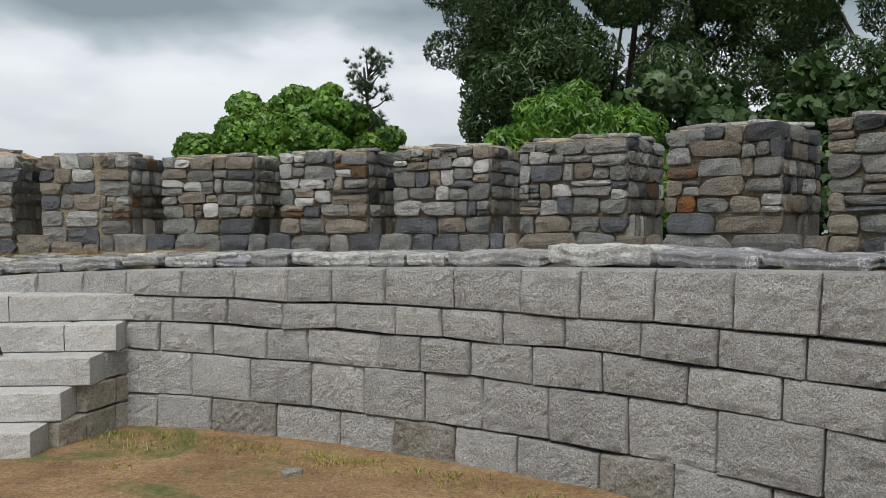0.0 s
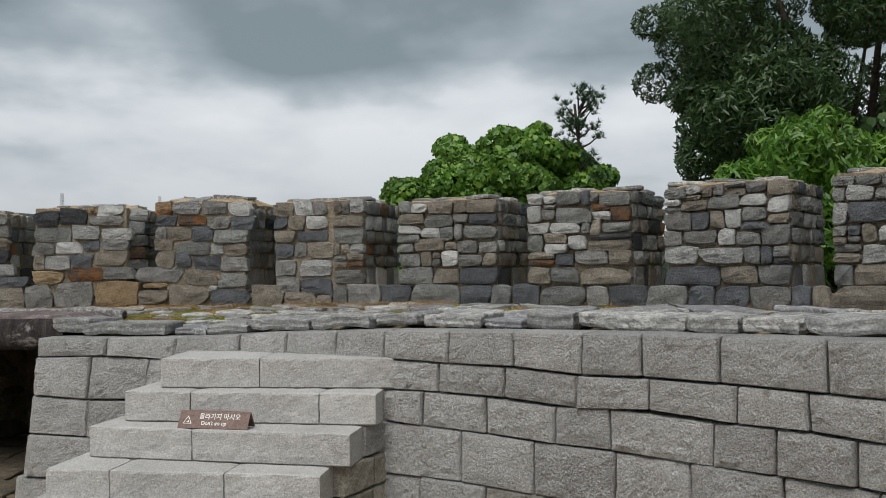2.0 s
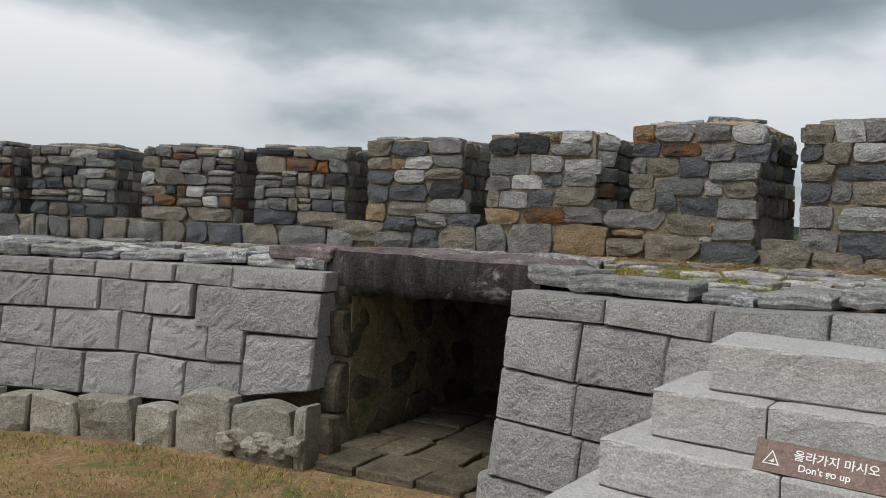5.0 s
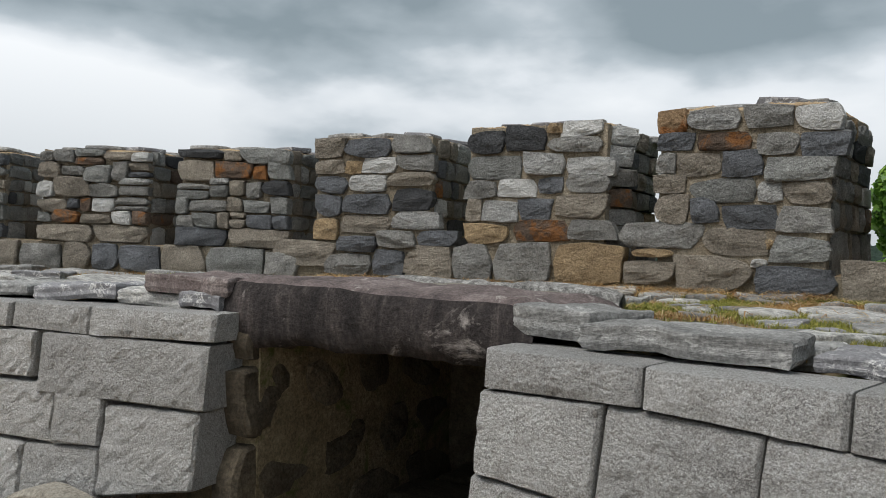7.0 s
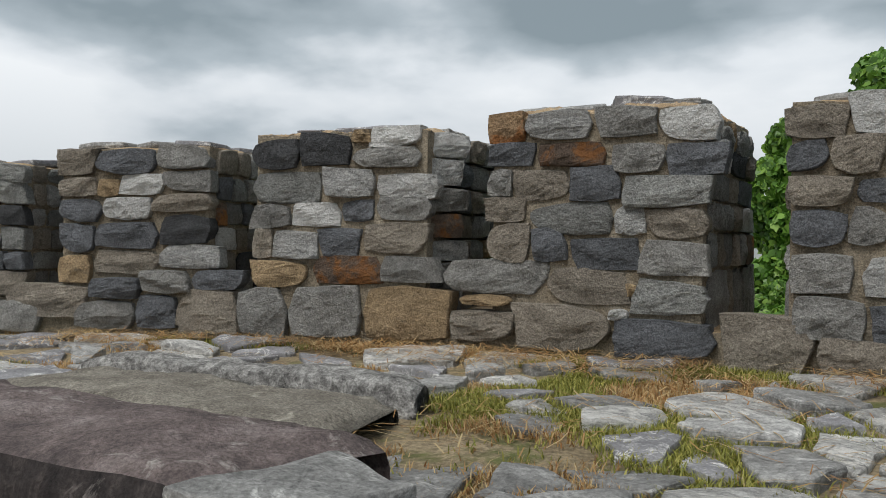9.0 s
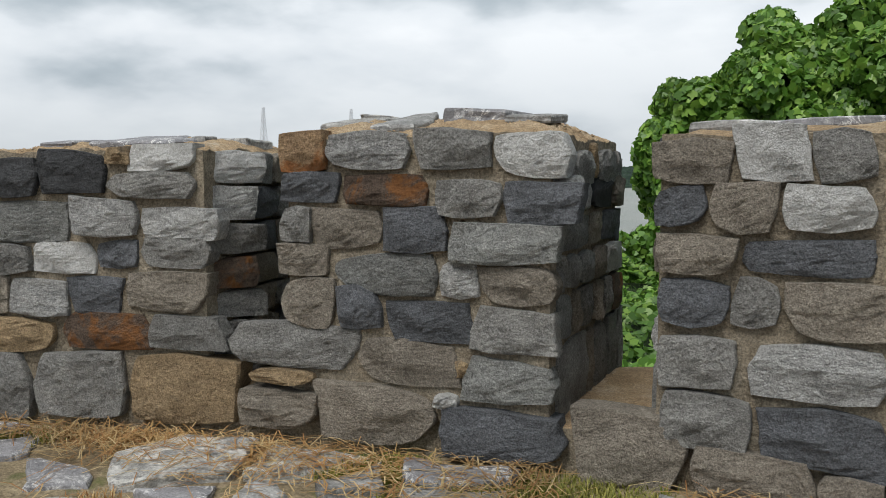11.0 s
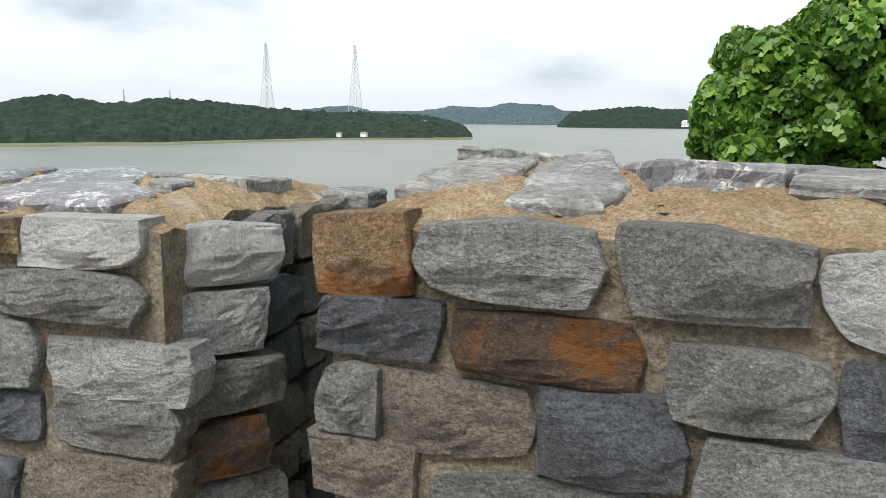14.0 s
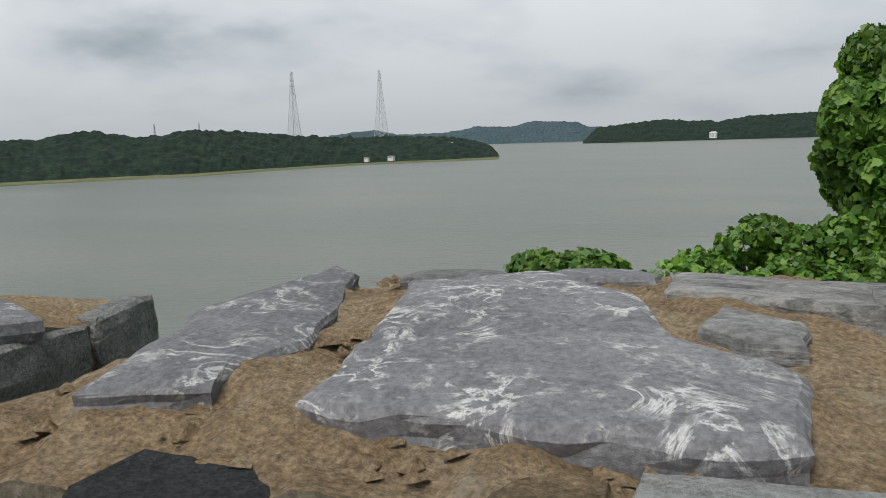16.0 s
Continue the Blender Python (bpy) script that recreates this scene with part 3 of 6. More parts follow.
def arc_stone(parent, code, th0, th1, z0, z1, r, pick, fine=False, rnd=random, depth=0.16):
    th = (th0 + th1) / 2
    a = radians(th)
    along, inward = Vector((math.cos(a), -math.sin(a), 0)), Vector((math.sin(a), math.cos(a), 0))
    w = radians(th1 - th0) * r
    g0 = 0.008
    lay_stone(parent, code, polar(r, th, (z0 + z1) / 2), along, Vector((0, 0, 1)), inward, w - g0, z1 - z0 - g0, depth, rnd.randrange(10 ** 6), fine, rnd.uniform(-0.006, 0.02), taper=(rnd.uniform(-0.1, 0.1), rnd.uniform(-0.09, 0.09)), lean=rnd.uniform(-0.06, 0.06))


COMMON = "gggGGGbbbbddklwlgGbbdgGbwr"


def course_split(total, rnd, mean):
    parts = []
    while sum(parts) < total - mean * 0.55:
        parts.append(mean * rnd.choice((0.5, 0.7, 0.85, 1.0, 1.2, 1.5, 1.9)) * rnd.uniform(0.9, 1.1))
    k = total / sum(parts)
    return [p * k for p in parts]


# footing of the parapet: two courses right round, low in the gun gaps
GAPS = [(-53.0, -52.0), (-47.3, -46.2), (-41.0, -39.9), (-35.2, -33.7), (-28.5, -27.2), (-22.0, -20.9), (-15.75, -14.4), (-8.8, -7.4), (-2.1, -0.55), (4.7, 6.6), (12.0, 13.6), (18.7, 20.2), (25.5, 27.1), (32.4, 34.2), (39.1, 40.8), (46.2, 47.8), (53, 54.6)]
TOPS = [2.1, 2.1, 2.12, 2.14, 2.17, 2.19, 2.28, 2.335, 2.385, 2.36, 2.32, 2.335, 2.34, 2.35, 2.38, 2.37, 2.36]
KNOWN = {  # colour, from and to in degrees, bottom and top of each stone, course by course from the top
    8: (
        "o -7.41 -6.46 2.23 2.39, w -6.46 -4.77 2.24 2.39, g -4.67 -3.27 2.24 2.39, l -3.20 -1.87 2.21 2.37",
        "d -7.38 -6.19 2.12 2.24, r -6.10 -4.43 2.11 2.23, g -4.27 -3.05 2.07 2.21, d -3.03 -1.70 2.05 2.20",
        "g -7.39 -6.77 1.97 2.11, b -6.77 -5.31 1.95 2.10, d -5.28 -4.06 1.94 2.11, G -4.00 -2.04 1.91 2.06",
        "b -7.47 -6.43 1.84 1.97, G -6.32 -4.24 1.78 1.94, w -4.21 -3.49 1.78 1.93, b -3.45 -2.07 1.77 1.91",
        "b -7.43 -6.30 1.64 1.84, d -6.23 -5.35 1.65 1.82, d -5.24 -3.60 1.62 1.77, g -3.62 -2.11 1.60 1.76",
        "g -8.64 -5.85 1.48 1.66, b -5.85 -3.88 1.45 1.63, t -3.91 -3.69 1.50 1.56, G -3.76 -2.08 1.42 1.58",
        "t -10.91 -8.41 1.21 1.51, b -8.36 -6.67 1.24 1.40, t -8.10 -6.73 1.42 1.48, b -6.62 -4.25 1.22 1.45, l -4.30 -3.85 1.38 1.44, d -4.17 -1.89 1.22 1.40, b -1.73 0.08 1.18 1.45",
    ),
    7: (
        "k -14.38 -12.91 2.13 2.30, k -12.88 -11.33 2.15 2.33, t -11.29 -10.74 2.27 2.34, l -10.77 -9.29 2.24 2.35, g -11.30 -9.26 2.13 2.24",
        "G -14.33 -12.24 1.94 2.12, w -12.16 -10.60 1.97 2.13, w -10.58 -8.80 1.96 2.10",
        "g -14.38 -13.18 1.80 1.94, l -13.14 -11.62 1.81 1.95, d -11.59 -10.66 1.84 1.96, g -10.58 -8.98 1.85 1.98",
        "b -14.36 -13.75 1.63 1.80, w -13.72 -12.33 1.63 1.79, d -12.29 -11.08 1.64 1.81, b -10.94 -9.07 1.67 1.84",
        "t -14.37 -12.69 1.47 1.62, r -12.49 -10.37 1.50 1.66, g -10.41 -8.70 1.52 1.66",
        "b -16.73 -14.88 1.15 1.45, g -14.83 -13.26 1.18 1.47, g -13.22 -10.99 1.20 1.49",
    ),
    6: (
        "b -20.87 -19.59 2.11 2.27, d -19.59 -17.58 2.11 2.27, g -17.59 -15.87 2.14 2.29",
        "b -20.84 -19.56 1.98 2.10, t -19.51 -18.77 1.98 2.09, l -18.77 -17.31 1.99 2.12, g -17.27 -15.70 2.01 2.13",
        "d -20.86 -19.41 1.83 1.97, l -19.36 -17.72 1.84 1.98, b -17.65 -15.68 1.89 2.00",
        "d -20.78 -19.63 1.64 1.82, d -19.58 -17.49 1.67 1.83, k -17.40 -15.72 1.70 1.88",
        "t -20.84 -19.74 1.46 1.63, b -19.69 -17.46 1.52 1.66, w -17.42 -15.45 1.56 1.71",
        "d -19.79 -18.04 1.37 1.50, g -18.00 -16.41 1.41 1.55, d -16.32 -14.66 1.44 1.56",
        "b -22.67 -19.93 1.24 1.45, g -20.31 -18.25 1.18 1.36, d -18.20 -16.87 1.20 1.40, b -16.83 -14.86 1.22 1.43",
    ),
    9: (
        "b -0.57 0.63 2.19 2.34, l 0.69 1.72 2.20 2.38, g 1.75 2.57 2.20 2.36",
        "d -0.52 0.29 2.06 2.19, b 0.33 1.29 2.04 2.20, l 1.36 2.59 2.05 2.19",
        "b -0.45 0.75 1.91 2.04, d 0.82 2.61 1.92 2.03",
        "d -0.43 0.65 1.74 1.90, g 0.69 1.38 1.75 1.91, b 1.43 2.95 1.73 1.91",
        "g -0.42 0.78 1.55 1.72, w 0.95 2.81 1.54 1.72",
        "g -0.33 1.03 1.36 1.54, d 1.16 2.84 1.34 1.53",
        "b 0.16 1.93 1.22 1.37, b 1.99 2.85 1.24 1.34",
    ),
}


def merlon_rows(top, foot, rnd):
    heights = [rnd.uniform(0.85, 1.2) for _ in range(5)]
    k = (top - foot) / sum(heights)
    zs = [top]
    for h in heights:
        zs.append(zs[-1] - h * k)
    return zs


CORE_EDGE = {7: 2.325, 8: 2.365}
CORE_TRIM = {7: 0.33}
CORE_RISE = {7: 0.055, 8: 0.085}


def core_base(i):
    return CORE_EDGE.get(i, TOPS[i] - 0.012)


def dome(e, f):
    """How far a mortar top has risen, by the share of the way from its edges to its middle."""
    e, f = max(0.0, min(1.0, e)), max(0.0, min(1.0, f * 2.4))
    return (1 - (1 - e) ** 2) * (1 - (1 - f) ** 2)


def core_top(i, r, t):
    """The bedding mortar on top of merlon i."""
    th0, th1, r0, r1 = GAPS[i - 1][1] + 0.12, GAPS[i][0] - CORE_TRIM.get(i, 0.12), R_IN + 0.045, R_OUT - 0.05
    return core_base(i) + CORE_RISE.get(i, 0.05) * dome(min(r - r0, r1 - r) / (r1 - r0) * 2, min(t - th0, th1 - t) / (th1 - th0) * 2)


SKEW = {7: (1.35, -0.1)}


def core(parent, th0, th1, r0, r1, z0, z1, top_bulge=0.0, name="mortar_core", skew=(0, 0), n=8):
    rows = []
    ths = [th0 + (th1 - th0) * i / n for i in range(n + 1)]
    rs = [r0 + (r1 - r0) * i / n for i in range(n + 1)]
    verts, faces = [], []
    for r in rs:
        for t in ths:
            e = min((r - r0), (r1 - r)) / (r1 - r0) * 2
            f = min(t - th0, th1 - t) / (th1 - th0) * 2
            b = top_bulge * dome(e, f)
            g = (r - r0) / (r1 - r0)
            t += skew[0] * g * (th1 - t) / (th1 - th0) + skew[1] * g * (t - th0) / (th1 - th0)
            p = polar(r, t, 0)
            lump = 0.018 * noise.noise(Vector((p.x * 6, p.y * 6, z1)))
            if n > 8:
                lump += 0.014 * noise.noise(Vector((p.x * 17, p.y * 17, z1))) + 0.009 * noise.noise(Vector((p.x * 41, p.y * 41, z1)))
            verts.append(polar(r, t, z1 + b + lump))
    m = n + 1
    faces = [(i * m + j, i * m + j + 1, (i + 1) * m + j + 1, (i + 1) * m + j)[::-1] for i in range(n) for j in range(n)]
    ring = list(range(m)) + [i * m + n for i in range(1, m)] + [n * m + j for j in range(n - 1, -1, -1)] + [i * m for i in range(n - 1, 0, -1)]
    base = len(verts)
    verts += [Vector((verts[v].x, verts[v].y, z0)) for v in ring]
    faces += [(ring[j], base + j, base + (j + 1) % len(ring), ring[(j + 1) % len(ring)])[::-1] for j in range(len(ring))]
    faces.append(tuple(range(base, base + len(ring))))
    me = mesh_of(name, verts, faces, MORTAR, False)
    me.materials.append(MORTAR_TOP)
    for p in me.polygons[:n * n]:
        p.material_index = 1
    return part(name, me, parent, "sandy tan mortar")


def flat_slab(parent, name, centre, w, d, thick, turn, material, seed, label="", n=9, tilt=(0, 0)):
    """A thin split slab with a broken outline and layered edge."""
    rnd = random.Random(seed)
    ring = []
    for i in range(n):
        a = 2 * math.pi * (i + rnd.uniform(-0.25, 0.25)) / n
        c, s = math.cos(a), math.sin(a)
        k = 1 / max(abs(c), abs(s)) ** 0.8 * rnd.uniform(0.82, 1.05)
        ring.append((c * k * w / 2, s * k * d / 2))
    verts = []
    for k, z in ((0.96, -thick), (1.0, -thick * 0.6), (0.985, -thick * 0.12), (0.94, 0.0), (0.5, 0.004)):
        for i, (x, y) in enumerate(ring):
            verts.append((x * k, y * k, z + thick * 0.22 * noise.noise(Vector((x * 5, y * 5, seed)))))
    faces = [(r * n + i, r * n + (i + 1) % n, (r + 1) * n + (i + 1) % n, (r + 1) * n + i) for r in range(4) for i in range(n)]
    faces += [tuple(range(4 * n, 5 * n)), tuple(range(n))[::-1]]
    me = mesh_of(name, verts, faces, material)
    ob = part(name, me, parent, label) if parent else new(name, me)
    ob.matrix_basis = Matrix.Translation(centre) @ Euler((tilt[0], tilt[1], turn)).to_matrix().to_4x4()
    return ob


def course_wave(th, i, r):
    return noise.noise(Vector((th * 0.9, i * 3.1, r * 5.7))) * 1.6


def build_merlon(i):
    th0, th1 = GAPS[i - 1][1], GAPS[i][0]
    rnd = random.Random(500 + i)
    fine = i in (7, 8)
    mid = fine or i in (6, 9)
    top = TOPS[i]
    foot = 1.63 if th0 > -20 else 1.52
    ob = thing("merlon", "parapet merlon of mixed grey, black and brown fieldstones in sandy mortar", "merlon", group="merlons of the parapet")
    core(ob, th0 + 0.12, th1 - CORE_TRIM.get(i, 0.12), R_IN + (0.034 if fine else 0.04 if mid else 0.075), R_OUT - 0.05, foot - 0.3, core_base(i), CORE_RISE.get(i, 0.05), skew=SKEW.get(i, (0, 0)), n=44 if fine else 10)
    zs = merlon_rows(top, foot, rnd)
    if i in (7, 8):
        zs = [top, top - 0.15, top - 0.3, top - 0.44, top - 0.58, 1.63]
    reach = th0
    for row in KNOWN.get(i, ()):
        for cell in row.split(", "):
            code, *nums = cell.split()
            a, b_, lo, hi = map(float, nums)
            arc_stone(ob if hi > 1.7 else footing, code, a - 0.03, b_ + 0.03, lo - 0.004, hi + 0.004, R_IN - (0.0 if hi > 1.55 else 0.02), 0, mid, rnd, 0.16 if hi > 1.55 else 0.22)
            reach = max(reach, b_)
    for r in range(5):
        start = th0 if i not in KNOWN else reach
        if th1 - start < 1.0:
            break
        cells = [(rnd.choice(COMMON), p) for p in course_split((th1 - start) * 0.2, rnd, 0.2)]
        total = sum(w for _, w in cells)
        x = start
        for code, w in cells:
            x2 = x + (th1 - start) * w / total
            lo = zs[r + 1] + (0.04 * course_wave((x + x2) / 2, i, r + 1) if r < 4 else 0)
            hi = zs[r] + (0.04 * course_wave((x + x2) / 2, i, r) if r else rnd.uniform(-0.03, 0.01))
            if hi - lo > 0.12 and rnd.random() < 0.22:
                cut = lo + (hi - lo) * rnd.uniform(0.35, 0.65)
                arc_stone(ob, code, x, x2, lo, cut, R_IN, 0, mid, rnd)
                arc_stone(ob, rnd.choice(COMMON), x, x2, cut, hi, R_IN, 0, mid, rnd)
            else:
                arc_stone(ob, code, x, x2, lo, hi, R_IN, 0, mid, rnd)
            x = x2
    # the two flanks in the gun gaps and the outer face
    for side in (-1, 1):
        th = th0 if side < 0 else th1
        a = radians(th)
        along = Vector((math.sin(a), math.cos(a), 0)) * (-side) * -1
        inward = Vector((math.cos(a), -math.sin(a), 0)) * -side
        along = Vector((0, 0, 1)).cross(inward) * -1
        zf = zs + [1.3]
        for r in range(6):
            cuts = course_split(R_OUT - R_IN - 0.1, rnd, 0.2)
            codes = [rnd.choice("lwgtblt" if fine and r == 0 else COMMON) for _ in cuts]
            if i == 7 and side > 0:
                cuts = [0.27, 0.19, 0.22, 0.32] if r % 2 == 0 else [0.22, 0.26, 0.3, 0.22]
                codes = ("lgbg", "wdgb", "gdbg", "rbgd", "gbgt", "gbdg")[r]
            d = R_IN + (0.05 if i == 7 and side > 0 else 0.1)
            for c, code in zip(cuts, codes):
                tk = th + (0.25 if i == 7 and side < 0 else 0) + SKEW.get(i, (0, 0))[0 if side < 0 else 1] * (d + c / 2 - R_IN) / (R_OUT - R_IN)
                p = polar(d + c / 2, tk, (zf[r] + zf[r + 1]) / 2) + inward * 0.0
                if fine and r == 0 and not (i == 7 and side > 0):
                    p.z -= rnd.uniform(0.025, 0.06)
                face_in, face_along = inward, along
                if i == 7 and side > 0 and d < R_IN + 0.15:
                    # the corner stones are turned halfway to the front
                    face_in = (inward + Vector((math.sin(a), math.cos(a), 0)) * 0.8).normalized()
                    face_along = Vector((0, 0, 1)).cross(face_in) * -1
                lay_stone(ob, code, p, face_along, Vector((0, 0, 1)), face_in, c - 0.015, zf[r] - zf[r + 1] - 0.012 - (0.07 if i == 7 and side < 0 and r == 0 else 0), 0.12, rnd.randrange(10 ** 6), fine, rnd.uniform(0, 0.02))
                d += c
    for r in range(5):
        s0, s1 = SKEW.get(i, (0, 0))
        cells = course_split((th1 + s1 - th0 - s0) * 0.2213, rnd, 0.26)
        x = th0 + s0
        for c in cells:
            x2 = x + c / 0.2213
            th = (x + x2) / 2
            a = radians(th)
            inward = Vector((-math.sin(a), -math.cos(a), 0))
            lay_stone(ob, rnd.choice("tlbgwtb" if fine and r == 0 else COMMON), polar(R_OUT - 0.03, th, (zs[r] + zs[r + 1]) / 2 - (0.05 + rnd.uniform(0, 0.03) if fine and r == 0 else 0.025)), Vector((-math.cos(a), math.sin(a), 0)), Vector((0, 0, 1)), inward, c - 0.015, zs[r] - zs[r + 1] - 0.012, 0.14, rnd.randrange(10 ** 6), False)
            x = x2
    # capping slabs bedded in the mortar
    if i in (7, 8):
        return ob, th0, th1, top
    k = 0
    for u in (0.2, 0.5, 0.8):
        for v in (0.3, 0.68):
            k += 1
            p = polar(R_IN + (R_OUT - R_IN) * (v + rnd.uniform(-0.05, 0.05)), th0 + (th1 - th0) * (u + rnd.uniform(-0.06, 0.06)), core_top(i, R_IN + (R_OUT - R_IN) * v, th0 + (th1 - th0) * u) + 0.012)
            flat_slab(ob, "capping_slab", p, rnd.uniform(0.3, 0.46), rnd.uniform(0.26, 0.4), 0.04, rnd.uniform(-0.5, 0.5), rnd.choice([SLATE, SLATE, SCHIST, QUARTZ]), i * 31 + k, tilt=(rnd.uniform(-0.05, 0.05), rnd.uniform(-0.05, 0.05)))
    return ob, th0, th1, top


footing = thing("wall_parapet_footing", "fieldstone footing of the parapet in sandy mortar", "wall", "structure")
for k in range(42):
    core(footing, -62 + 3 * k, -59 + 3 * k, R_IN + 0.05, R_OUT - 0.04, -0.6, 1.36)
for i in range(1, len(GAPS)):
    build_merlon(i)
    rnd = random.Random(900 + i)
    a, b_ = GAPS[i - 1][1], GAPS[i][0]
    if i in (6, 7, 8):
        continue
    zb = terrace_z(R_IN, (a + b_) / 2) - 0.03
    mids = [(GAPS[i - 1][0] + GAPS[i - 1][1]) / 2, (GAPS[i][0] + GAPS[i][1]) / 2]
    if i == 9:
        a, mids[0] = 2.9, 2.9
    z_mid = 1.455 if a > -20 else 1.36
    z_hi = 1.63 if a > -20 else 1.52
    for r, (z0, z1) in enumerate(((zb, z_mid), (z_mid, z_hi))):
        s0, s1 = (mids if r == 0 else (a, b_))
        cells = [(rnd.choice("ggGGbbbddg"), p) for p in course_split((s1 - s0) * 0.2, rnd, 0.28)]
        total = sum(w for _, w in cells)
        x = s0
        for code, w in cells:
            x2 = x + (s1 - s0) * w / total
            arc_stone(footing, code, x, x2, z0 + rnd.uniform(-0.01, 0.01), z1 + rnd.uniform(-0.02, 0.015), R_IN - (0.02 if r == 0 else 0.0), 0, False, rnd, 0.2)
            x = x2


# ---- slabs drawn in plan ----
def plan_slab(parent, name, corners, z, thick, material, seed, label="", polar_in=True, bump=0.006, slope=(0, 0), step=0.07):
    """A split slab from a few corners in plan (radius, degrees): broken edges, layered sides, a gently uneven top."""
    rnd = random.Random(seed)
    pts = [polar(r, t) for r, t in corners] if polar_in else [Vector((x, y, 0)) for x, y in corners]
    cen = sum(pts, Vector()) / len(pts)
    ring = []
    for a, b_ in zip(pts, pts[1:] + pts[:1]):
        n = max(2, int((b_ - a).length / step))
        side = Vector((a.y - b_.y, b_.x - a.x, 0)).normalized()
        for i in range(n):
            p = a.lerp(b_, i / n)
            w = noise.noise(Vector((p.x * 7, p.y * 7, seed))) * 0.022 + noise.noise(Vector((p.x * 22, p.y * 22, seed))) * 0.012 + noise.noise(Vector((p.x * 60, p.y * 60, seed))) * 0.005
            ring.append(p + side * w)
    if sum(a.x * b_.y - a.y * b_.x for a, b_ in zip(ring, ring[1:] + ring[:1])) < 0:
        ring.reverse()
    n = len(ring)
    verts, faces = [], []
    layers = [(0.95, -thick), (1.0, -thick * 0.72), (0.985, -thick * 0.45), (1.0, -thick * 0.18), (0.985, -0.004), (0.95, 0.001), (0.8, 0.004), (0.5, 0.006), (0.22, 0.006)]
    for k, dz in layers:
        for i, p in enumerate(ring):
            q = cen + (p - cen) * (k + (rnd.uniform(-0.012, 0.012) if k > 0.9 else 0))
            zz = z + dz + slope[0] * (q.x - cen.x) + slope[1] * (q.y - cen.y)
            zz += bump * noise.noise(Vector((q.x * 4, q.y * 4, seed))) + bump * 0.6 * noise.noise(Vector((q.x * 13, q.y * 13, seed)))
            verts.append((q.x, q.y, zz))
    for r in range(len(layers) - 1):
        faces += [(r * n + i, r * n + (i + 1) % n, (r + 1) * n + (i + 1) % n, (r + 1) * n + i) for i in range(n)]
    verts.append((cen.x, cen.y, z + 0.006))
    top = (len(layers) - 1) * n
    faces += [(top + i, top + (i + 1) % n, len(verts) - 1) for i in range(n)]
    faces.append(tuple(range(n))[::-1])
    me = mesh_of(name, verts, faces, material)
    return part(name, me, parent, label) if parent else new(name, me)


def cap_slab(parent, i, corners, lift, thick, material, seed, label=""):
    """A slab bedded on the mortar of merlon i, lying with its slope."""
    r, t = (sum(c[k] for c in corners) / len(corners) for k in (0, 1))
    z = core_top(i, r, t)
    dr = (core_top(i, r + 0.1, t) - core_top(i, r - 0.1, t)) / 0.2
    a = radians(t)
    return plan_slab(parent, "capping_slab", corners, z + lift, thick, material, seed, label, step=0.03, slope=(dr * math.sin(a), dr * math.cos(a)))


# capping of the merlon that the walk ends at
cap_group = [o for o in bpy.data.objects if o.name.startswith("merlon")]
near = cap_group[6]
cap_slab(near, 7, [(11.74, -12.13), (12.14, -12.33), (12.22, -11.48), (12.07, -10.83), (11.94, -10.58), (11.86, -10.03), (11.71, -10.08), (11.69, -10.68)], 0.016, 0.055, SCHIST, 11, "violet-grey schist slab with white veins")
cap_slab(near, 7, [(11.72, -13.33), (12.02, -13.53), (12.33, -13.13), (12.27, -12.83), (11.90, -12.53), (11.75, -12.68)], 0.006, 0.035, SCHIST, 12)
cap_slab(near, 7, [(12.23, -12.53), (12.39, -12.58), (12.38, -11.88), (12.27, -11.78)], 0.012, 0.04, SLATE, 13)
cap_slab(near, 7, [(12.27, -11.53), (12.49, -11.60), (12.49, -10.94), (12.30, -10.78)], 0.012, 0.04, SCHIST, 14)
cap_slab(near, 7, [(12.17, -10.68), (12.43, -10.68), (12.31, -9.48), (12.09, -9.53)], 0.012, 0.05, QUARTZ, 15, "white-veined slab")
cap_slab(near, 7, [(11.97, -10.53), (12.06, -10.38), (12.00, -9.98), (11.91, -10.00), (11.91, -10.28)], 0.02, 0.025, SLATE, 16)
cap_slab(near, 7, [(12.39, -9.48), (12.59, -9.38), (12.59, -8.68), (12.42, -8.63)], 0.012, 0.05, SLATE, 17)
a_merlon = cap_group[7]
cap_slab(a_merlon, 8, [(11.85, -4.6), (12.2, -5.4), (12.6, -5.0), (12.6, -3.4), (12.3, -2.9), (11.9, -3.5)], 0.004, 0.08, SCHIST, 21, "violet-grey schist slab")
cap_slab(a_merlon, 8, [(11.7, -5.75), (11.98, -5.85), (12.14, -5.3), (11.84, -4.75), (11.69, -4.9)], 0.012, 0.06, SLATE, 24)
cap_slab(a_merlon, 8, [(11.76, -7.0), (12.05, -6.85), (12.1, -5.95), (11.8, -5.95)], 0.012, 0.05, QUARTZ, 25)
cap_slab(a_merlon, 8, [(12.1, -6.9), (12.55, -7.0), (12.6, -5.7), (12.25, -5.8)], 0.02, 0.045, QUARTZ, 22)
cap_slab(a_merlon, 8, [(11.88, -3.5), (12.15, -3.3), (12.1, -2.6), (11.86, -2.6)], 0.015, 0.03, SLATE, 23)


a_th = radians(-1.9)
lay_stone(a_merlon, "l", polar(R_IN + 0.1, -1.85, 2.16), Vector((math.sin(a_th), math.cos(a_th), 0)), Vector((0, 0, 1)), Vector((-math.cos(a_th), math.sin(a_th), 0)), 0.09, 0.12, 0.2, 99, True, 0.02)


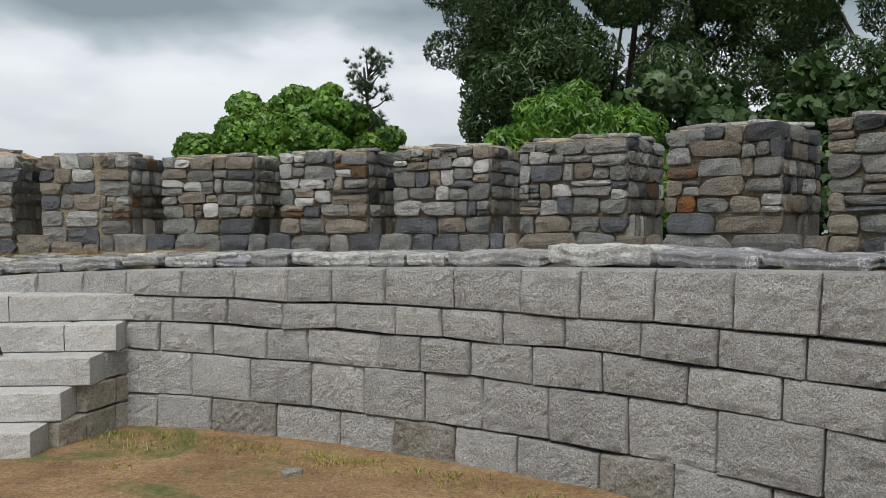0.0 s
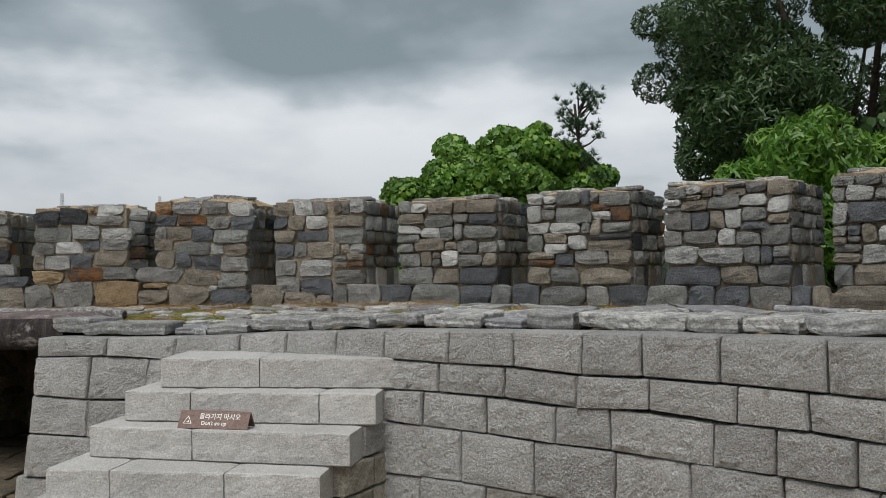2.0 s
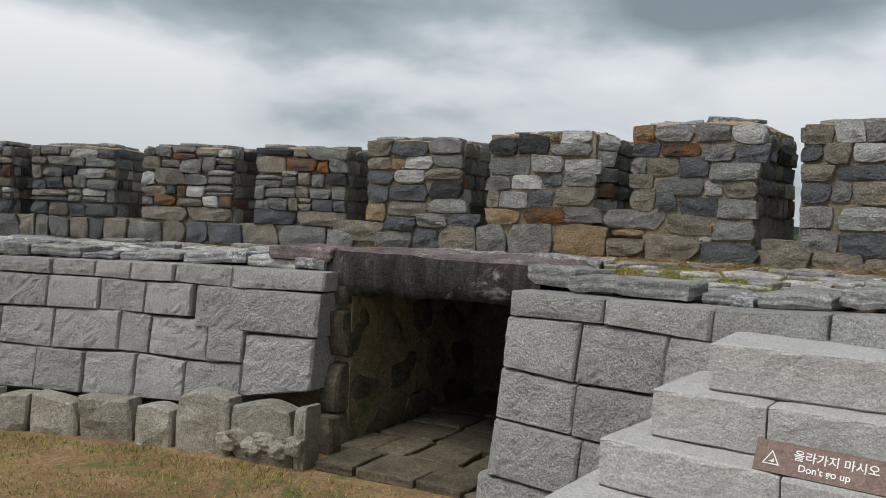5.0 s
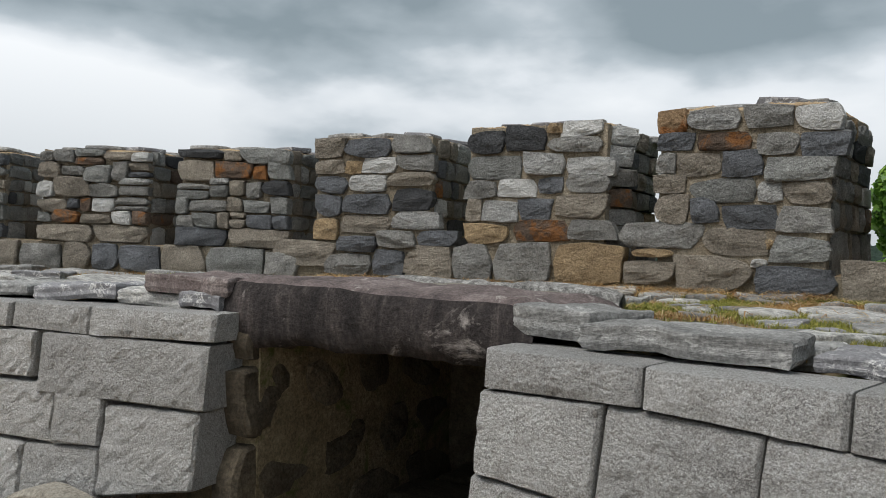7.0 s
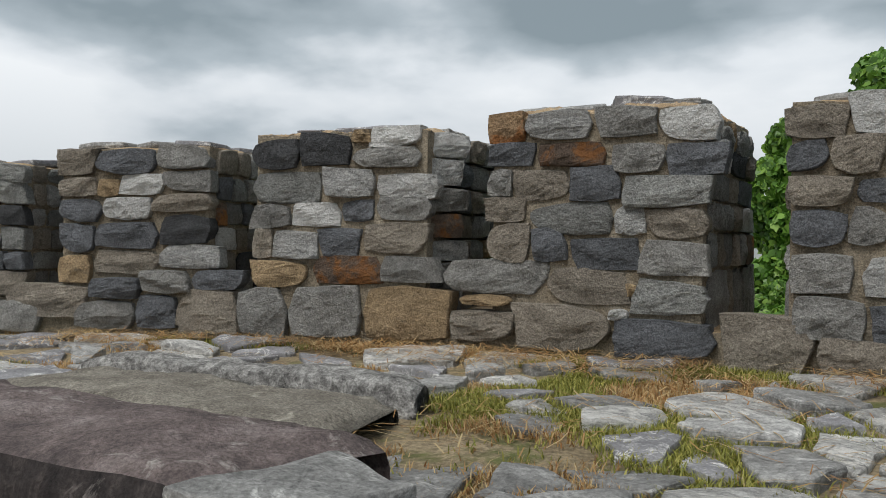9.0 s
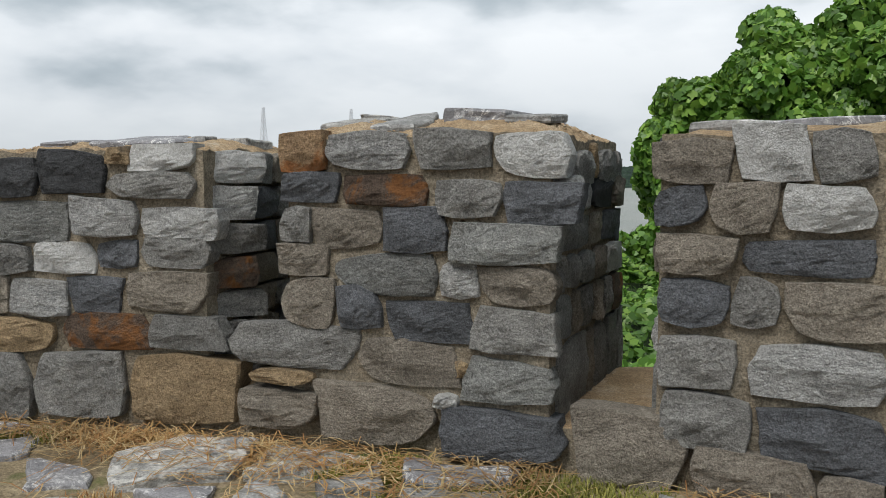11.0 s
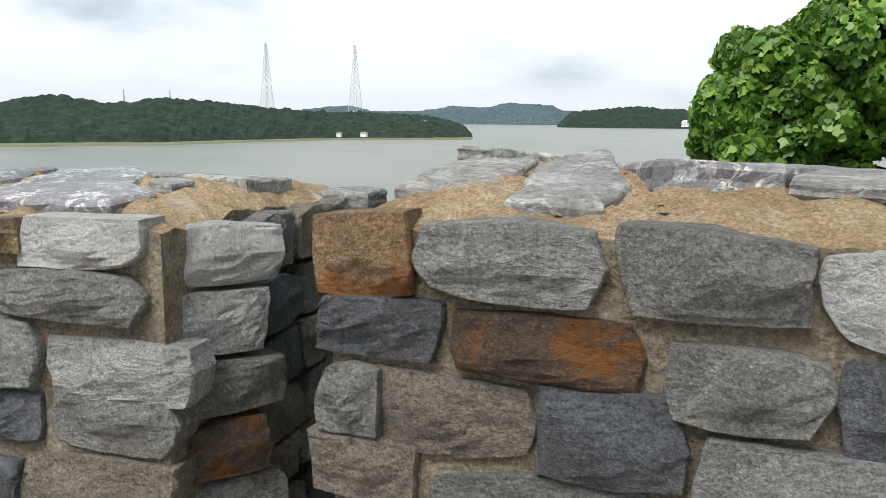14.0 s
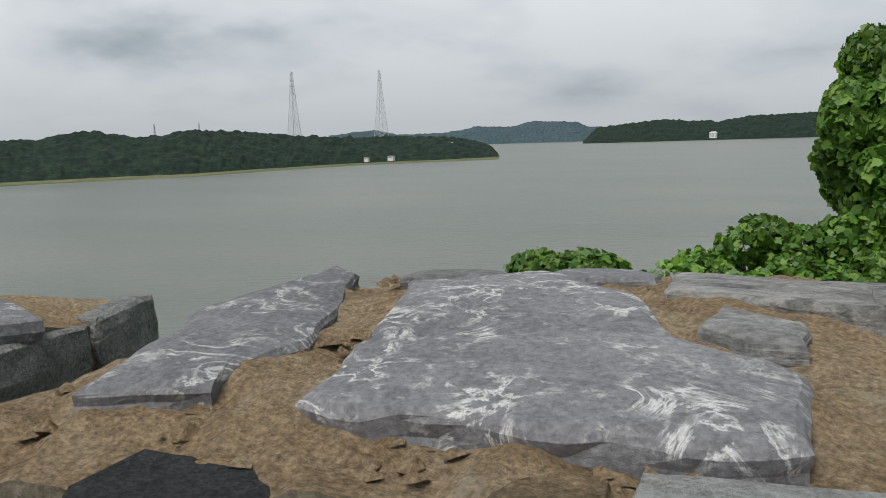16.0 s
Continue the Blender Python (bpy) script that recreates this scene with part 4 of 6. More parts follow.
def pebbles(parent, i_m, th0, th1, r0, r1, count, seed, size=(0.002, 0.017)):
    """Loose mortar crumbs and stone chips on a merlon."""
    rnd = random.Random(seed)
    verts, faces = [], []
    for _ in range(count):
        r, t = rnd.uniform(r0, r1), rnd.uniform(th0, th1)
        t += SKEW.get(i_m, (0, 0))[0] * (r - R_IN) / (R_OUT - R_IN) * (th1 - t) / (th1 - th0)
        p = polar(r, t, core_top(i_m, r, t) - 0.004)
        s = rnd.uniform(*size)
        b0 = len(verts)
        for i in range(6):
            a = i * math.pi / 3 + rnd.uniform(-0.3, 0.3)
            verts.append((p.x + math.cos(a) * s * rnd.uniform(0.7, 1.2), p.y + math.sin(a) * s * rnd.uniform(0.7, 1.2), p.z + rnd.uniform(-0.2, 0.3) * s))
        verts.append((p.x + rnd.uniform(-0.3, 0.3) * s, p.y + rnd.uniform(-0.3, 0.3) * s, p.z + s * rnd.uniform(0.5, 0.9)))
        faces += [(b0 + i, b0 + (i + 1) % 6, b0 + 6) for i in range(6)]
    tagged(part("mortar_rubble", mesh_of("mortar_rubble", verts, faces, MORTAR_TOP), parent, "loose tan mortar crumbs"), kind="stuff")


pebbles(near, 7, -13.9, -9.5, 11.66, 12.6, 900, 5)
pebbles(a_merlon, 8, -7.1, -2.4, 11.66, 12.6, 900, 6)

# ---- capstones over the tunnel mouth ----
def boulder_slab(name, corners, z0, z1, material, label, seed, low_right=0.0, front=None):
    """A massive rough slab: corners in plan, rounded arrises and a heaved top."""
    n = 14
    (x0, y0), (x1, y1), (x2, y2), (x3, y3) = corners

    def at(u, v):
        return Vector((x0 + (x1 - x0) * u + (x3 - x0) * v + (x0 - x1 + x2 - x3) * u * v, y0 + (y1 - y0) * u + (y3 - y0) * v + (y0 - y1 + y2 - y3) * u * v, 0))

    def rough(p, k=1.0):
        return (0.02 * noise.noise(p * 3 + Vector((seed, 0, 0))) + 0.008 * noise.noise(p * 10 + Vector((seed, 0, 0)))) * k

    rows = []
    us = [i / n for i in range(n + 1)]
    profile = [(0.5, z0, 0.0), (0.06, z0 + 0.0, 0.0), (0.0, z0 + 0.05, 0.0), (-0.02, (z0 + z1) / 2, 0.0), (0.0, z1 - 0.07, 0.0), (0.04, z1 - 0.02, 0.0), (0.12, z1, 0.0), (0.3, z1 + 0.012, 0.0), (0.55, z1 + 0.01, 0.0), (0.8, z1 + 0.008, 0.0), (0.96, z1 - 0.01, 0.0), (1.0, z1 - 0.06, 0.0), (0.98, z0, 0.0), (0.5, z0, 0.0)]
    for v, z, _ in profile:
        row = []
        for u in us:
            p = at(u, v)
            p.z = z + low_right * u * (1 if z < (z0 + z1) / 2 else 0)
            e = min(u, 1 - u)
            if e < 0.05:
                p.z += ((z0 + z1) / 2 - p.z) * (0.05 - e) * 5
            d = rough(p, 1.3)
            row.append(p + Vector((d, d, d)))
        rows.append(row)
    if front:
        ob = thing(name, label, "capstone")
        # front face darker than the slab: weathered crust plus painted shade
        for nm, rr, mt, lb in (("front_face", rows[:6], front, "black weathered face with white streaks, its shade also in the colour"), ("slab", rows[5:], material, "purple-brown slab")):
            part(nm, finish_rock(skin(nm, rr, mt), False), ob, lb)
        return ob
    return tagged(new(name, finish_rock(skin(name, rows, material), True)), label, "capstone")


def finish_rock(me, close):
    bm = bmesh.new()
    bm.from_mesh(me)
    if close:
        bmesh.ops.holes_fill(bm, edges=[e for e in bm.edges if e.is_boundary], sides=0)
    bmesh.ops.subdivide_edges(bm, edges=bm.edges[:], cuts=1, use_grid_fill=True)
    for v in bm.verts:
        if v.is_boundary and not close:
            continue
        d = 0.008 * noise.noise(v.co * 14) + 0.006 * noise.noise(v.co * 30)
        v.co += Vector((d, d, d))
    bmesh.ops.recalc_face_normals(bm, faces=bm.faces[:])
    bm.to_mesh(me)
    bm.free()
    me.polygons.foreach_set("use_smooth", [True] * len(me.polygons))
    return me


boulder_slab("capstone", [(-7.12, 6.9), (-5.36, 7.08), (-5.3, 7.64), (-6.95, 7.5)], 0.93, 1.265, LINTEL, "massive purple-brown capstone with white streaks bridging the tunnel mouth", 3, low_right=0.08, front=CRUST_SHADE)
boulder_slab("capstone", [(-7.1, 7.5), (-5.55, 7.68), (-5.68, 8.2), (-7.05, 8.02)], 0.95, 1.225, ROOF_SLAB, "rough brown roof slab of the tunnel behind the capstone", 9)
boulder_slab("kerb_stone", [(-7.25, 8.06), (-5.66, 8.28), (-5.72, 8.44), (-7.2, 8.24)], 1.05, 1.25, CRUSTED, "pale crusted quartzite ridge stone edging the roof slabs", 14)
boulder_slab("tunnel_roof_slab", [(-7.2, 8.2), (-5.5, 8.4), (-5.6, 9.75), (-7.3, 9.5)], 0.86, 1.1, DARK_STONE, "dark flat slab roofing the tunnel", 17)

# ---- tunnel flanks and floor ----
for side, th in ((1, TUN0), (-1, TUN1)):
    w_t = thing("wall_tunnel", "dark fieldstone flank of the tunnel", "wall", "structure")
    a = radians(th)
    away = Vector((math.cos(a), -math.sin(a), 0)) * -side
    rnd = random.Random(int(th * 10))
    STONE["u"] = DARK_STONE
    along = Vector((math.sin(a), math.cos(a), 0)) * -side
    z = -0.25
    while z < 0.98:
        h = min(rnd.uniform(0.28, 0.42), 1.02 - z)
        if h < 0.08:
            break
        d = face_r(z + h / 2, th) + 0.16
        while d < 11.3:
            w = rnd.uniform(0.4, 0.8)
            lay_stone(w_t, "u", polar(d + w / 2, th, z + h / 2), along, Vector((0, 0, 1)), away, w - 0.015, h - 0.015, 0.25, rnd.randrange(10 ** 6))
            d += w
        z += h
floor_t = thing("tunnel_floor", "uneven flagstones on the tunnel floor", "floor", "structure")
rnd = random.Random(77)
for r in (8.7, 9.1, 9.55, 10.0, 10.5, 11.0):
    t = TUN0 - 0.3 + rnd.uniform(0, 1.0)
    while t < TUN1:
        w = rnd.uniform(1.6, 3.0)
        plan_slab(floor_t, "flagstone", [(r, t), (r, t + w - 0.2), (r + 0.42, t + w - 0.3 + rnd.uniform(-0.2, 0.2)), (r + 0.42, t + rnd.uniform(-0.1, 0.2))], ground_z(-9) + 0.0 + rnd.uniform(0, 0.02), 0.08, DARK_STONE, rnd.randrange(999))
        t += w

# ---- rough boulders under the western granite ----
rnd = random.Random(31)
t = -62.0
while t < -14.6:
    w = rnd.uniform(1.3, 3.4)
    if t + w > -14.6:
        w = -13.9 - t
    hi = 0.1 if t + w < -18.3 else 0.26
    top = hi + rnd.uniform(-0.03, 0.015)
    a = radians(t + w / 2)
    STONE["v"] = GRANITE_OLD
    lay_stone(wall_west, "v", polar(8.62, t + w / 2, (top - 0.3) / 2), Vector((math.cos(a), -math.sin(a), 0)), Vector((0, 0, 1)), Vector((math.sin(a), math.cos(a), 0)), radians(w) * 8.6 - 0.02, top + 0.3, 0.3, rnd.randrange(10 ** 6), name="boulder", taper=(rnd.uniform(-0.12, 0.12), rnd.uniform(-0.1, 0.1)))
    t += w
for k in range(6):
    a = radians(-18 + k * 0.7)
    lay_stone(wall_west, "v", polar(8.58, -18 + k * 0.7, -0.06 + 0.04 * (k % 2)), Vector((math.cos(a), -math.sin(a), 0)), Vector((0, 0, 1)), Vector((math.sin(a), math.cos(a), 0)), 0.16, 0.12, 0.2, 50 + k, name="boulder")

# ---- steps ----
def granite_box(parent, name, a, b_, back, z0, z1, seed, material=None):
    """A step block: a to b along its nose, back deep; picked face and a smoother tread."""
    rnd = random.Random(seed)
    a, b_ = Vector((*a, 0)), Vector((*b_, 0))
    along = (b_ - a)
    inn = Vector((-along.y, along.x, 0)).normalized()
    ln = along.length
    along = along / ln
    a, ln = a + along * 0.004, ln - 0.008
    nx = max(4, int(ln / 0.05))
    prof = [(0.02, z0), (0.0, z0 + 0.012)] + [(0.0, z0 + 0.012 + (z1 - z0 - 0.03) * (i + 1) / 4) for i in range(4)] + [(0.004, z1 - 0.006), (0.018, z1)] + [(0.018 + (back - 0.018) * (i + 1) / 4, z1) for i in range(4)]
    rows = []
    for d, z in prof:
        row = []
        for i in range(nx + 1):
            u = i / nx
            p = a + along * (ln * u) + inn * d
            face = 1.0 if z < z1 - 0.01 else 0.25
            e = 0.008 if i in (0, nx) else 0.0
            k = 0.011 * noise.noise(Vector((p.x * 14, p.y * 14, z * 14 + seed))) * face
            q = p + inn * (k + e * face)
            row.append((q.x, q.y, z + (0.003 * noise.noise(Vector((p.x * 8, p.y * 8, seed))) if face < 1 else 0) - (0.006 if e and face < 1 else 0)))
        rows.append(row)
    m = nx + 1
    verts = [p for r in rows for p in r]
    faces = [(i * m + j, i * m + j + 1, (i + 1) * m + j + 1, (i + 1) * m + j) for i in range(len(rows) - 1) for j in range(nx)]
    k = len(verts)
    for u in (0, 1):
        p = a + along * (ln * u) + inn * back
        verts.append((p.x, p.y, z0))
    R = len(rows)
    faces += [tuple(i * m for i in range(R))[::-1] + (k,), tuple(i * m + nx for i in range(R)) + (k + 1,), (k, k + 1, (R - 1) * m + nx, (R - 1) * m)[::-1], tuple(range(m))[::-1] + (k, k + 1)]
    return part(name, mesh_of(name, verts, faces, material or GRANITE), parent)


steps = thing("stone_steps", "flight of pale granite steps against the retaining wall", "steps")
LEFT = [(-4.01, 6.31), (-4.19, 6.17), (-4.33, 5.99), (-4.41, 5.69), (-4.52, 5.44), (-4.6, 5.2)]
RIGHT = [(-2.43, 6.56), (-2.48, 6.33), (-2.56, 6.06), (-2.67, 5.85), (-2.74, 5.58), (-2.8, 5.34)]
SPLITS = [(0.43,), (0.27, 0.78), (0.41,), (0.24, 0.66), (0.35, 0.7), (0.5,)]
for i in range(6):
    z1 = 1.03 - 0.205 * i
    z0 = max(z1 - 0.205, -0.2) if i < 5 else -0.3
    us = (0.0, *SPLITS[i], 1.0)
    for u0, u1 in zip(us, us[1:]):
        p = [tuple(LEFT[i][k] + (RIGHT[i][k] - LEFT[i][k]) * u for k in (0, 1)) for u in (u0, u1)]
        granite_box(steps, "step_block", p[0], p[1], 0.62 if i else 0.75, z0, z1, 40 + i * 5 + int(u0 * 9), GRANITE_STEP)
# flank of the steps: courses of older, browner blocks under each tread
for i in range(6):
    z1 = 1.03 - 0.205 * i - 0.205
    if z1 < -0.1:
        break
    y_front = RIGHT[i + 1 if i < 5 else 5][1] + 0.26
    x_r = RIGHT[min(i + 1, 5)][0]
    y = y_front
    k = 0
    while y < 6.85:
        w = 0.22 + 0.14 * ((i * 7 + k * 5) % 4) / 3
        y2 = min(y + w, 6.9)
        x0 = -2.47 - (6.6 - y) * 0.27
        x1 = -2.47 - (6.6 - y2) * 0.27
        granite_box(steps, "side_block", (x0, y), (x1, y2), 0.3, z1 - 0.2, z1 - 0.004, 300 + i * 9 + k, GRANITE_OLD if i > 1 or k % 2 else GRANITE)
        y = y2
        k += 1

# ---- the notice ----
def build_sign():
    ob = thing("notice_sign", "small brown folded notice board with white lettering standing on a step", "sign")
    a = Vector((-3.71, 6.03, 0.624))
    b_ = Vector((-3.235, 6.05, 0.624))
    along = (b_ - a).normalized()
    inn = Vector((-along.y, along.x, 0))
    ln = (b_ - a).length
    up = (inn * 0.055 + Vector((0, 0, 0.1)))
    th_ = 0.006

    def sheet(name, p0, rise, label=""):
        nrm = along.cross(rise).normalized() * th_
        q = [p0, p0 + along * ln, p0 + along * ln + rise, p0 + rise]
        verts = q + [v - nrm for v in q]
        return part(name, mesh_of(name, verts, [(0, 1, 2, 3), (7, 6, 5, 4), (0, 4, 5, 1), (1, 5, 6, 2), (2, 6, 7, 3), (3, 7, 4, 0)], SIGN), ob, label)
    front = sheet("front_panel", a, up, "brown panel with white lettering")
    sheet("back_panel", a + inn * 0.115, Vector((0, 0, 0.1)) - inn * 0.058)
    nrm = along.cross(up).normalized()
    basis = Matrix((along, up.normalized(), nrm)).transposed().to_4x4()
    for text, size, u, v in (("올라가지 마시오", 0.042, 0.135, 0.063), ("Don't go up", 0.036, 0.155, 0.022)):
        cu = bpy.data.curves.new("lettering", "FONT")
        cu.body, cu.size, cu.extrude, cu.offset = text, size, 0.0004, 0.0006
        tmp = bpy.data.objects.new("lettering", cu)
        scene.collection.objects.link(tmp)
        bpy.context.view_layer.update()
        me = bpy.data.meshes.new_from_object(tmp.evaluated_get(bpy.context.evaluated_depsgraph_get()))
        bpy.data.objects.remove(tmp)
        me.materials.clear()
        me.materials.append(LETTER)
        o = part("lettering", me, front, "white painted lettering")
        o.matrix_basis = Matrix.Translation(a + along * u + up.normalized() * v + nrm * 0.0018) @ basis
    tri = [(0.03, 0.028), (0.092, 0.028), (0.061, 0.082)]
    cen = (0.061, 0.046)
    inner = [(cen[0] + (x - cen[0]) * 0.78, cen[1] + (y - cen[1]) * 0.78) for x, y in tri]
    v3 = [a + along * x + up.normalized() * y + nrm * 0.0022 for x, y in tri + inner]
    bar = [a + along * x + up.normalized() * y + nrm * 0.0022 for x, y in ((0.05, 0.038), (0.072, 0.038), (0.068, 0.052), (0.064, 0.045))]
    part("warning_mark", mesh_of("warning_mark", v3 + bar, [(0, 1, 4, 3), (1, 2, 5, 4), (2, 0, 3, 5), (6, 7, 8, 9)], LETTER), front, "white warning triangle")


build_sign()

# ---- slate edging and paving of the terrace ----
paving = thing("terrace_paving", "irregular grey slate slabs bedded in earth and grass", "paving", "structure")
edging = thing("slate_edging", "rough split slate slabs laid along the top of the granite wall", "edging", "structure")
rnd = random.Random(12)
t = -60.0
while t < 62:
    w = rnd.uniform(1.5, 3.8) if t < 20 else rnd.uniform(2.0, 4.8)
    if t < -14.8 < t + w:
        w = -14.9 - t
    if w > 0.5 and not (-15 < t < -5.6):
        d0 = rnd.uniform(9.03, 9.12) + (0.1 if t < -10 else 0)
        d1 = d0 + rnd.uniform(0.3, 0.5)
        th_k = rnd.uniform(0.05, 0.115) if t > 12 else rnd.uniform(0.04, 0.09)
        zt = granite_top(t + w / 2) + th_k + rnd.uniform(0.0, 0.012)
        plan_slab(edging, "slate_slab", [(d0, t + 0.1), (d0 + rnd.uniform(-0.04, 0.04), t + w * 0.5), (d0, t + w - 0.1), (d1, t + w - 0.2), (d1 + rnd.uniform(-0.08, 0.08), t + w * 0.5), (d1, t + 0.2)], zt, th_k, rnd.choice([SLATE, SLATE, SCHIST, QUARTZ]), rnd.randrange(9999), bump=0.026, slope=(rnd.uniform(-0.04, 0.04), rnd.uniform(-0.03, 0.05)))
    t += w
    if -15 < t < 1.2:
        t = 1.3
for k, t in enumerate((-2.6, -0.6)):
    plan_slab(edging, "slate_slab", [(9.3, t), (9.3, t + 1.8), (9.62, t + 1.7), (9.66, t + 0.2)], granite_top(t) + 0.05, 0.07, SLATE, 71 + k, bump=0.014)
# the stacked slabs beside the capstone
plan_slab(edging, "slate_slab", [(9.05, -5.3), (9.05, -3.3), (9.35, -2.6), (9.5, -4.6)], 1.235, 0.11, SLATE, 61, bump=0.02)
plan_slab(edging, "slate_slab", [(9.0, -3.4), (9.0, 1.2), (9.3, 1.0), (9.35, -2.9)], 1.205, 0.085, SLATE, 62, bump=0.02)
plan_slab(edging, "slate_slab", [(9.15, -18.5), (9.15, -15.2), (9.5, -15.3), (9.5, -18.6)], 1.25, 0.09, LINTEL, 63, bump=0.02)


def paver(corners, seed, lift=0.0):
    cen_r = sum(c[0] for c in corners) / len(corners)
    cen_t = sum(c[1] for c in corners) / len(corners)
    k = random.Random(seed)
    plan_slab(paving, "slate_slab", corners, terrace_z(cen_r, cen_t) - 0.022 + k.uniform(0, 0.032) + lift, 0.07, k.choice([SLATE, SLATE, SCHIST, QUARTZ]), seed, bump=0.018, slope=(k.uniform(-0.07, 0.07), k.uniform(-0.06, 0.06)))


# crazy paving: each slab is the cell round a scattered centre, drawn in a little from its neighbours
def scatter_centres():
    rnd = random.Random(4)
    pts = []
    for lo, hi, gap in ((-48, -22, 0.56), (-22, 13, 0.3), (13, 56, 0.56)):
        for r in np.arange(9.55, 11.5, gap * 0.86):
            for t in np.arange(lo, hi, gap / 0.182):
                if rnd.random() < 0.94:
                    pts.append((r + rnd.uniform(-0.6, 0.6) * gap, (t + rnd.uniform(-0.6, 0.6) * gap / 0.182) * 0.182))
    return pts


CENTRES = scatter_centres()
CENTRE_ARRAY = np.array(CENTRES)


def edge_distance(r, t):
    """How far a point lies from the joint of its slab, and which slab that is."""
    q = np.array((r, t * 0.182))
    d = ((CENTRE_ARRAY - q) ** 2).sum(1)
    a, b_ = np.argsort(d)[:2]
    return (d[b_] - d[a]) / (2 * np.linalg.norm(CENTRE_ARRAY[a] - CENTRE_ARRAY[b_]) + 1e-6), int(a)


def clip_cell(poly, p, n):
    out = []
    for a, b_ in zip(poly, poly[1:] + poly[:1]):
        da, db = ((v[0] - p[0]) * n[0] + (v[1] - p[1]) * n[1] for v in (a, b_))
        if da <= 0:
            out.append(a)
        if da * db < 0:
            k = da / (da - db)
            out.append((a[0] + (b_[0] - a[0]) * k, a[1] + (b_[1] - a[1]) * k))
    return out


BARE = set()
rnd = random.Random(44)
for i, c in enumerate(CENTRES):
    th = c[1] / 0.182
    poly = [(c[0] - 0.6, c[1] - 0.6), (c[0] + 0.6, c[1] - 0.6), (c[0] + 0.6, c[1] + 0.6), (c[0] - 0.6, c[1] + 0.6)]
    joint = rnd.choice((0.008, 0.015, 0.025, 0.04, 0.055))
    for k, o in enumerate(CENTRES):
        dx, dy = o[0] - c[0], o[1] - c[1]
        ln = math.hypot(dx, dy)
        if k == i or ln > 1.3 or not poly:
            continue
        n = (dx / ln, dy / ln)
        poly = clip_cell(poly, (c[0] + dx / 2 - n[0] * joint, c[1] + dy / 2 - n[1] * joint), n)
    for n, lim in (((-1, 0), -9.5), ((1, 0), 11.5)):
        poly = clip_cell(poly, (lim * n[0], 0), n) if poly else poly
    blocked = -15.6 < th < -4.9 and c[0] < 10.55
    if len(poly) < 3 or blocked or rnd.random() < 0.08:
        BARE.add(i)
        continue
    paver([(r, q / 0.182) for r, q in poly], 300 + i)

# a loose chip on the ground, and the upright boulder closing a gun gap
flat_slab(None, "stone_chip", Vector((-0.95, 5.18, courtyard_z(-0.95, 5.18) + 0.025)), 0.13, 0.1, 0.03, 0.4, GRANITE, 8)
tagged(bpy.data.objects["stone_chip"], "small pale stone chip lying on bare earth", "stone")


# ---- grass and leaves: many small pieces in one mesh ----
def blades(name, spots, material, label, seed, height=(0.04, 0.12), per=7, spread=0.05, width=0.004):
    rg = np.random.default_rng(seed)
    base = np.repeat(np.array(spots, float), per, axis=0)
    n = len(base)
    base[:, :2] += rg.normal(0, spread, (n, 2))
    h = rg.uniform(*height, n)
    a = rg.uniform(0, 2 * np.pi, n)
    lean = rg.uniform(0.1, 1.7, n) * h
    d = np.stack([np.cos(a), np.sin(a), np.zeros(n)], 1)
    s = np.stack([-np.sin(a), np.cos(a), np.zeros(n)], 1) * (width * rg.uniform(0.6, 1.4, n))[:, None]
    up = np.array([0, 0, 1.0])
    mid = base + d * (lean * 0.35)[:, None] + up * (h * 0.6)[:, None]
    tip = base + d * lean[:, None] + up * h[:, None]
    verts = np.concatenate([base - s, base + s, mid - s * 0.7, mid + s * 0.7, tip])
    i = np.arange(n)
    faces = [*zip(i, i + n, i + 3 * n, i + 2 * n), *zip(i + 2 * n, i + 3 * n, i + 4 * n)]
    me = mesh_of(name, verts.tolist(), [tuple(int(k) for k in f) for f in faces], material)
    return tagged(new(name, me), label, "grass", kind="stuff")


def on_terrace(r, t):
    p = polar(r, t)
    return (p.x, p.y, terrace_z(r, t) - 0.03)


rnd = random.Random(9)
tufts = {"g": [], "d": []}
for _ in range(30000):
    r, t = rnd.uniform(9.35, 11.55), rnd.uniform(-22, 13) if rnd.random() < 0.7 else rnd.uniform(-45, 50)
    if -15 < t < -5.2 and r < 10.4:
        continue
    edge, cell = edge_distance(r, t)
    if edge > (0.045 if cell not in BARE else 9) and rnd.random() < 0.97:
        continue
    p = polar(r, t)
    k = noise.noise(Vector((p.x * 1.1, p.y * 1.1, 0))) + (0.25 if r > 11.3 else 0)
    near_steps = -6 < t < 6
    if k > (-0.06 if near_steps else 0.05):
        tufts["g" if noise.noise(Vector((p.x * 0.9, p.y * 0.9, 4))) > -0.04 else "d"].append(on_terrace(r, t))
for _ in range(120):
    t = rnd.uniform(-5, 3)
    r = rnd.uniform(9.3, 10.2)
    tufts["g" if rnd.random() < 0.5 else "d"].append(on_terrace(r, t))
blades("terrace_grass", tufts["g"], GRASS, "tufts of yellow-green grass between slate slabs", 1, (0.01, 0.036), 9, 0.03, 0.0026)
blades("terrace_dry_grass", tufts["d"], DRY, "dry straw-coloured grass between slate slabs", 2, (0.008, 0.034), 8, 0.04, 0.0024)
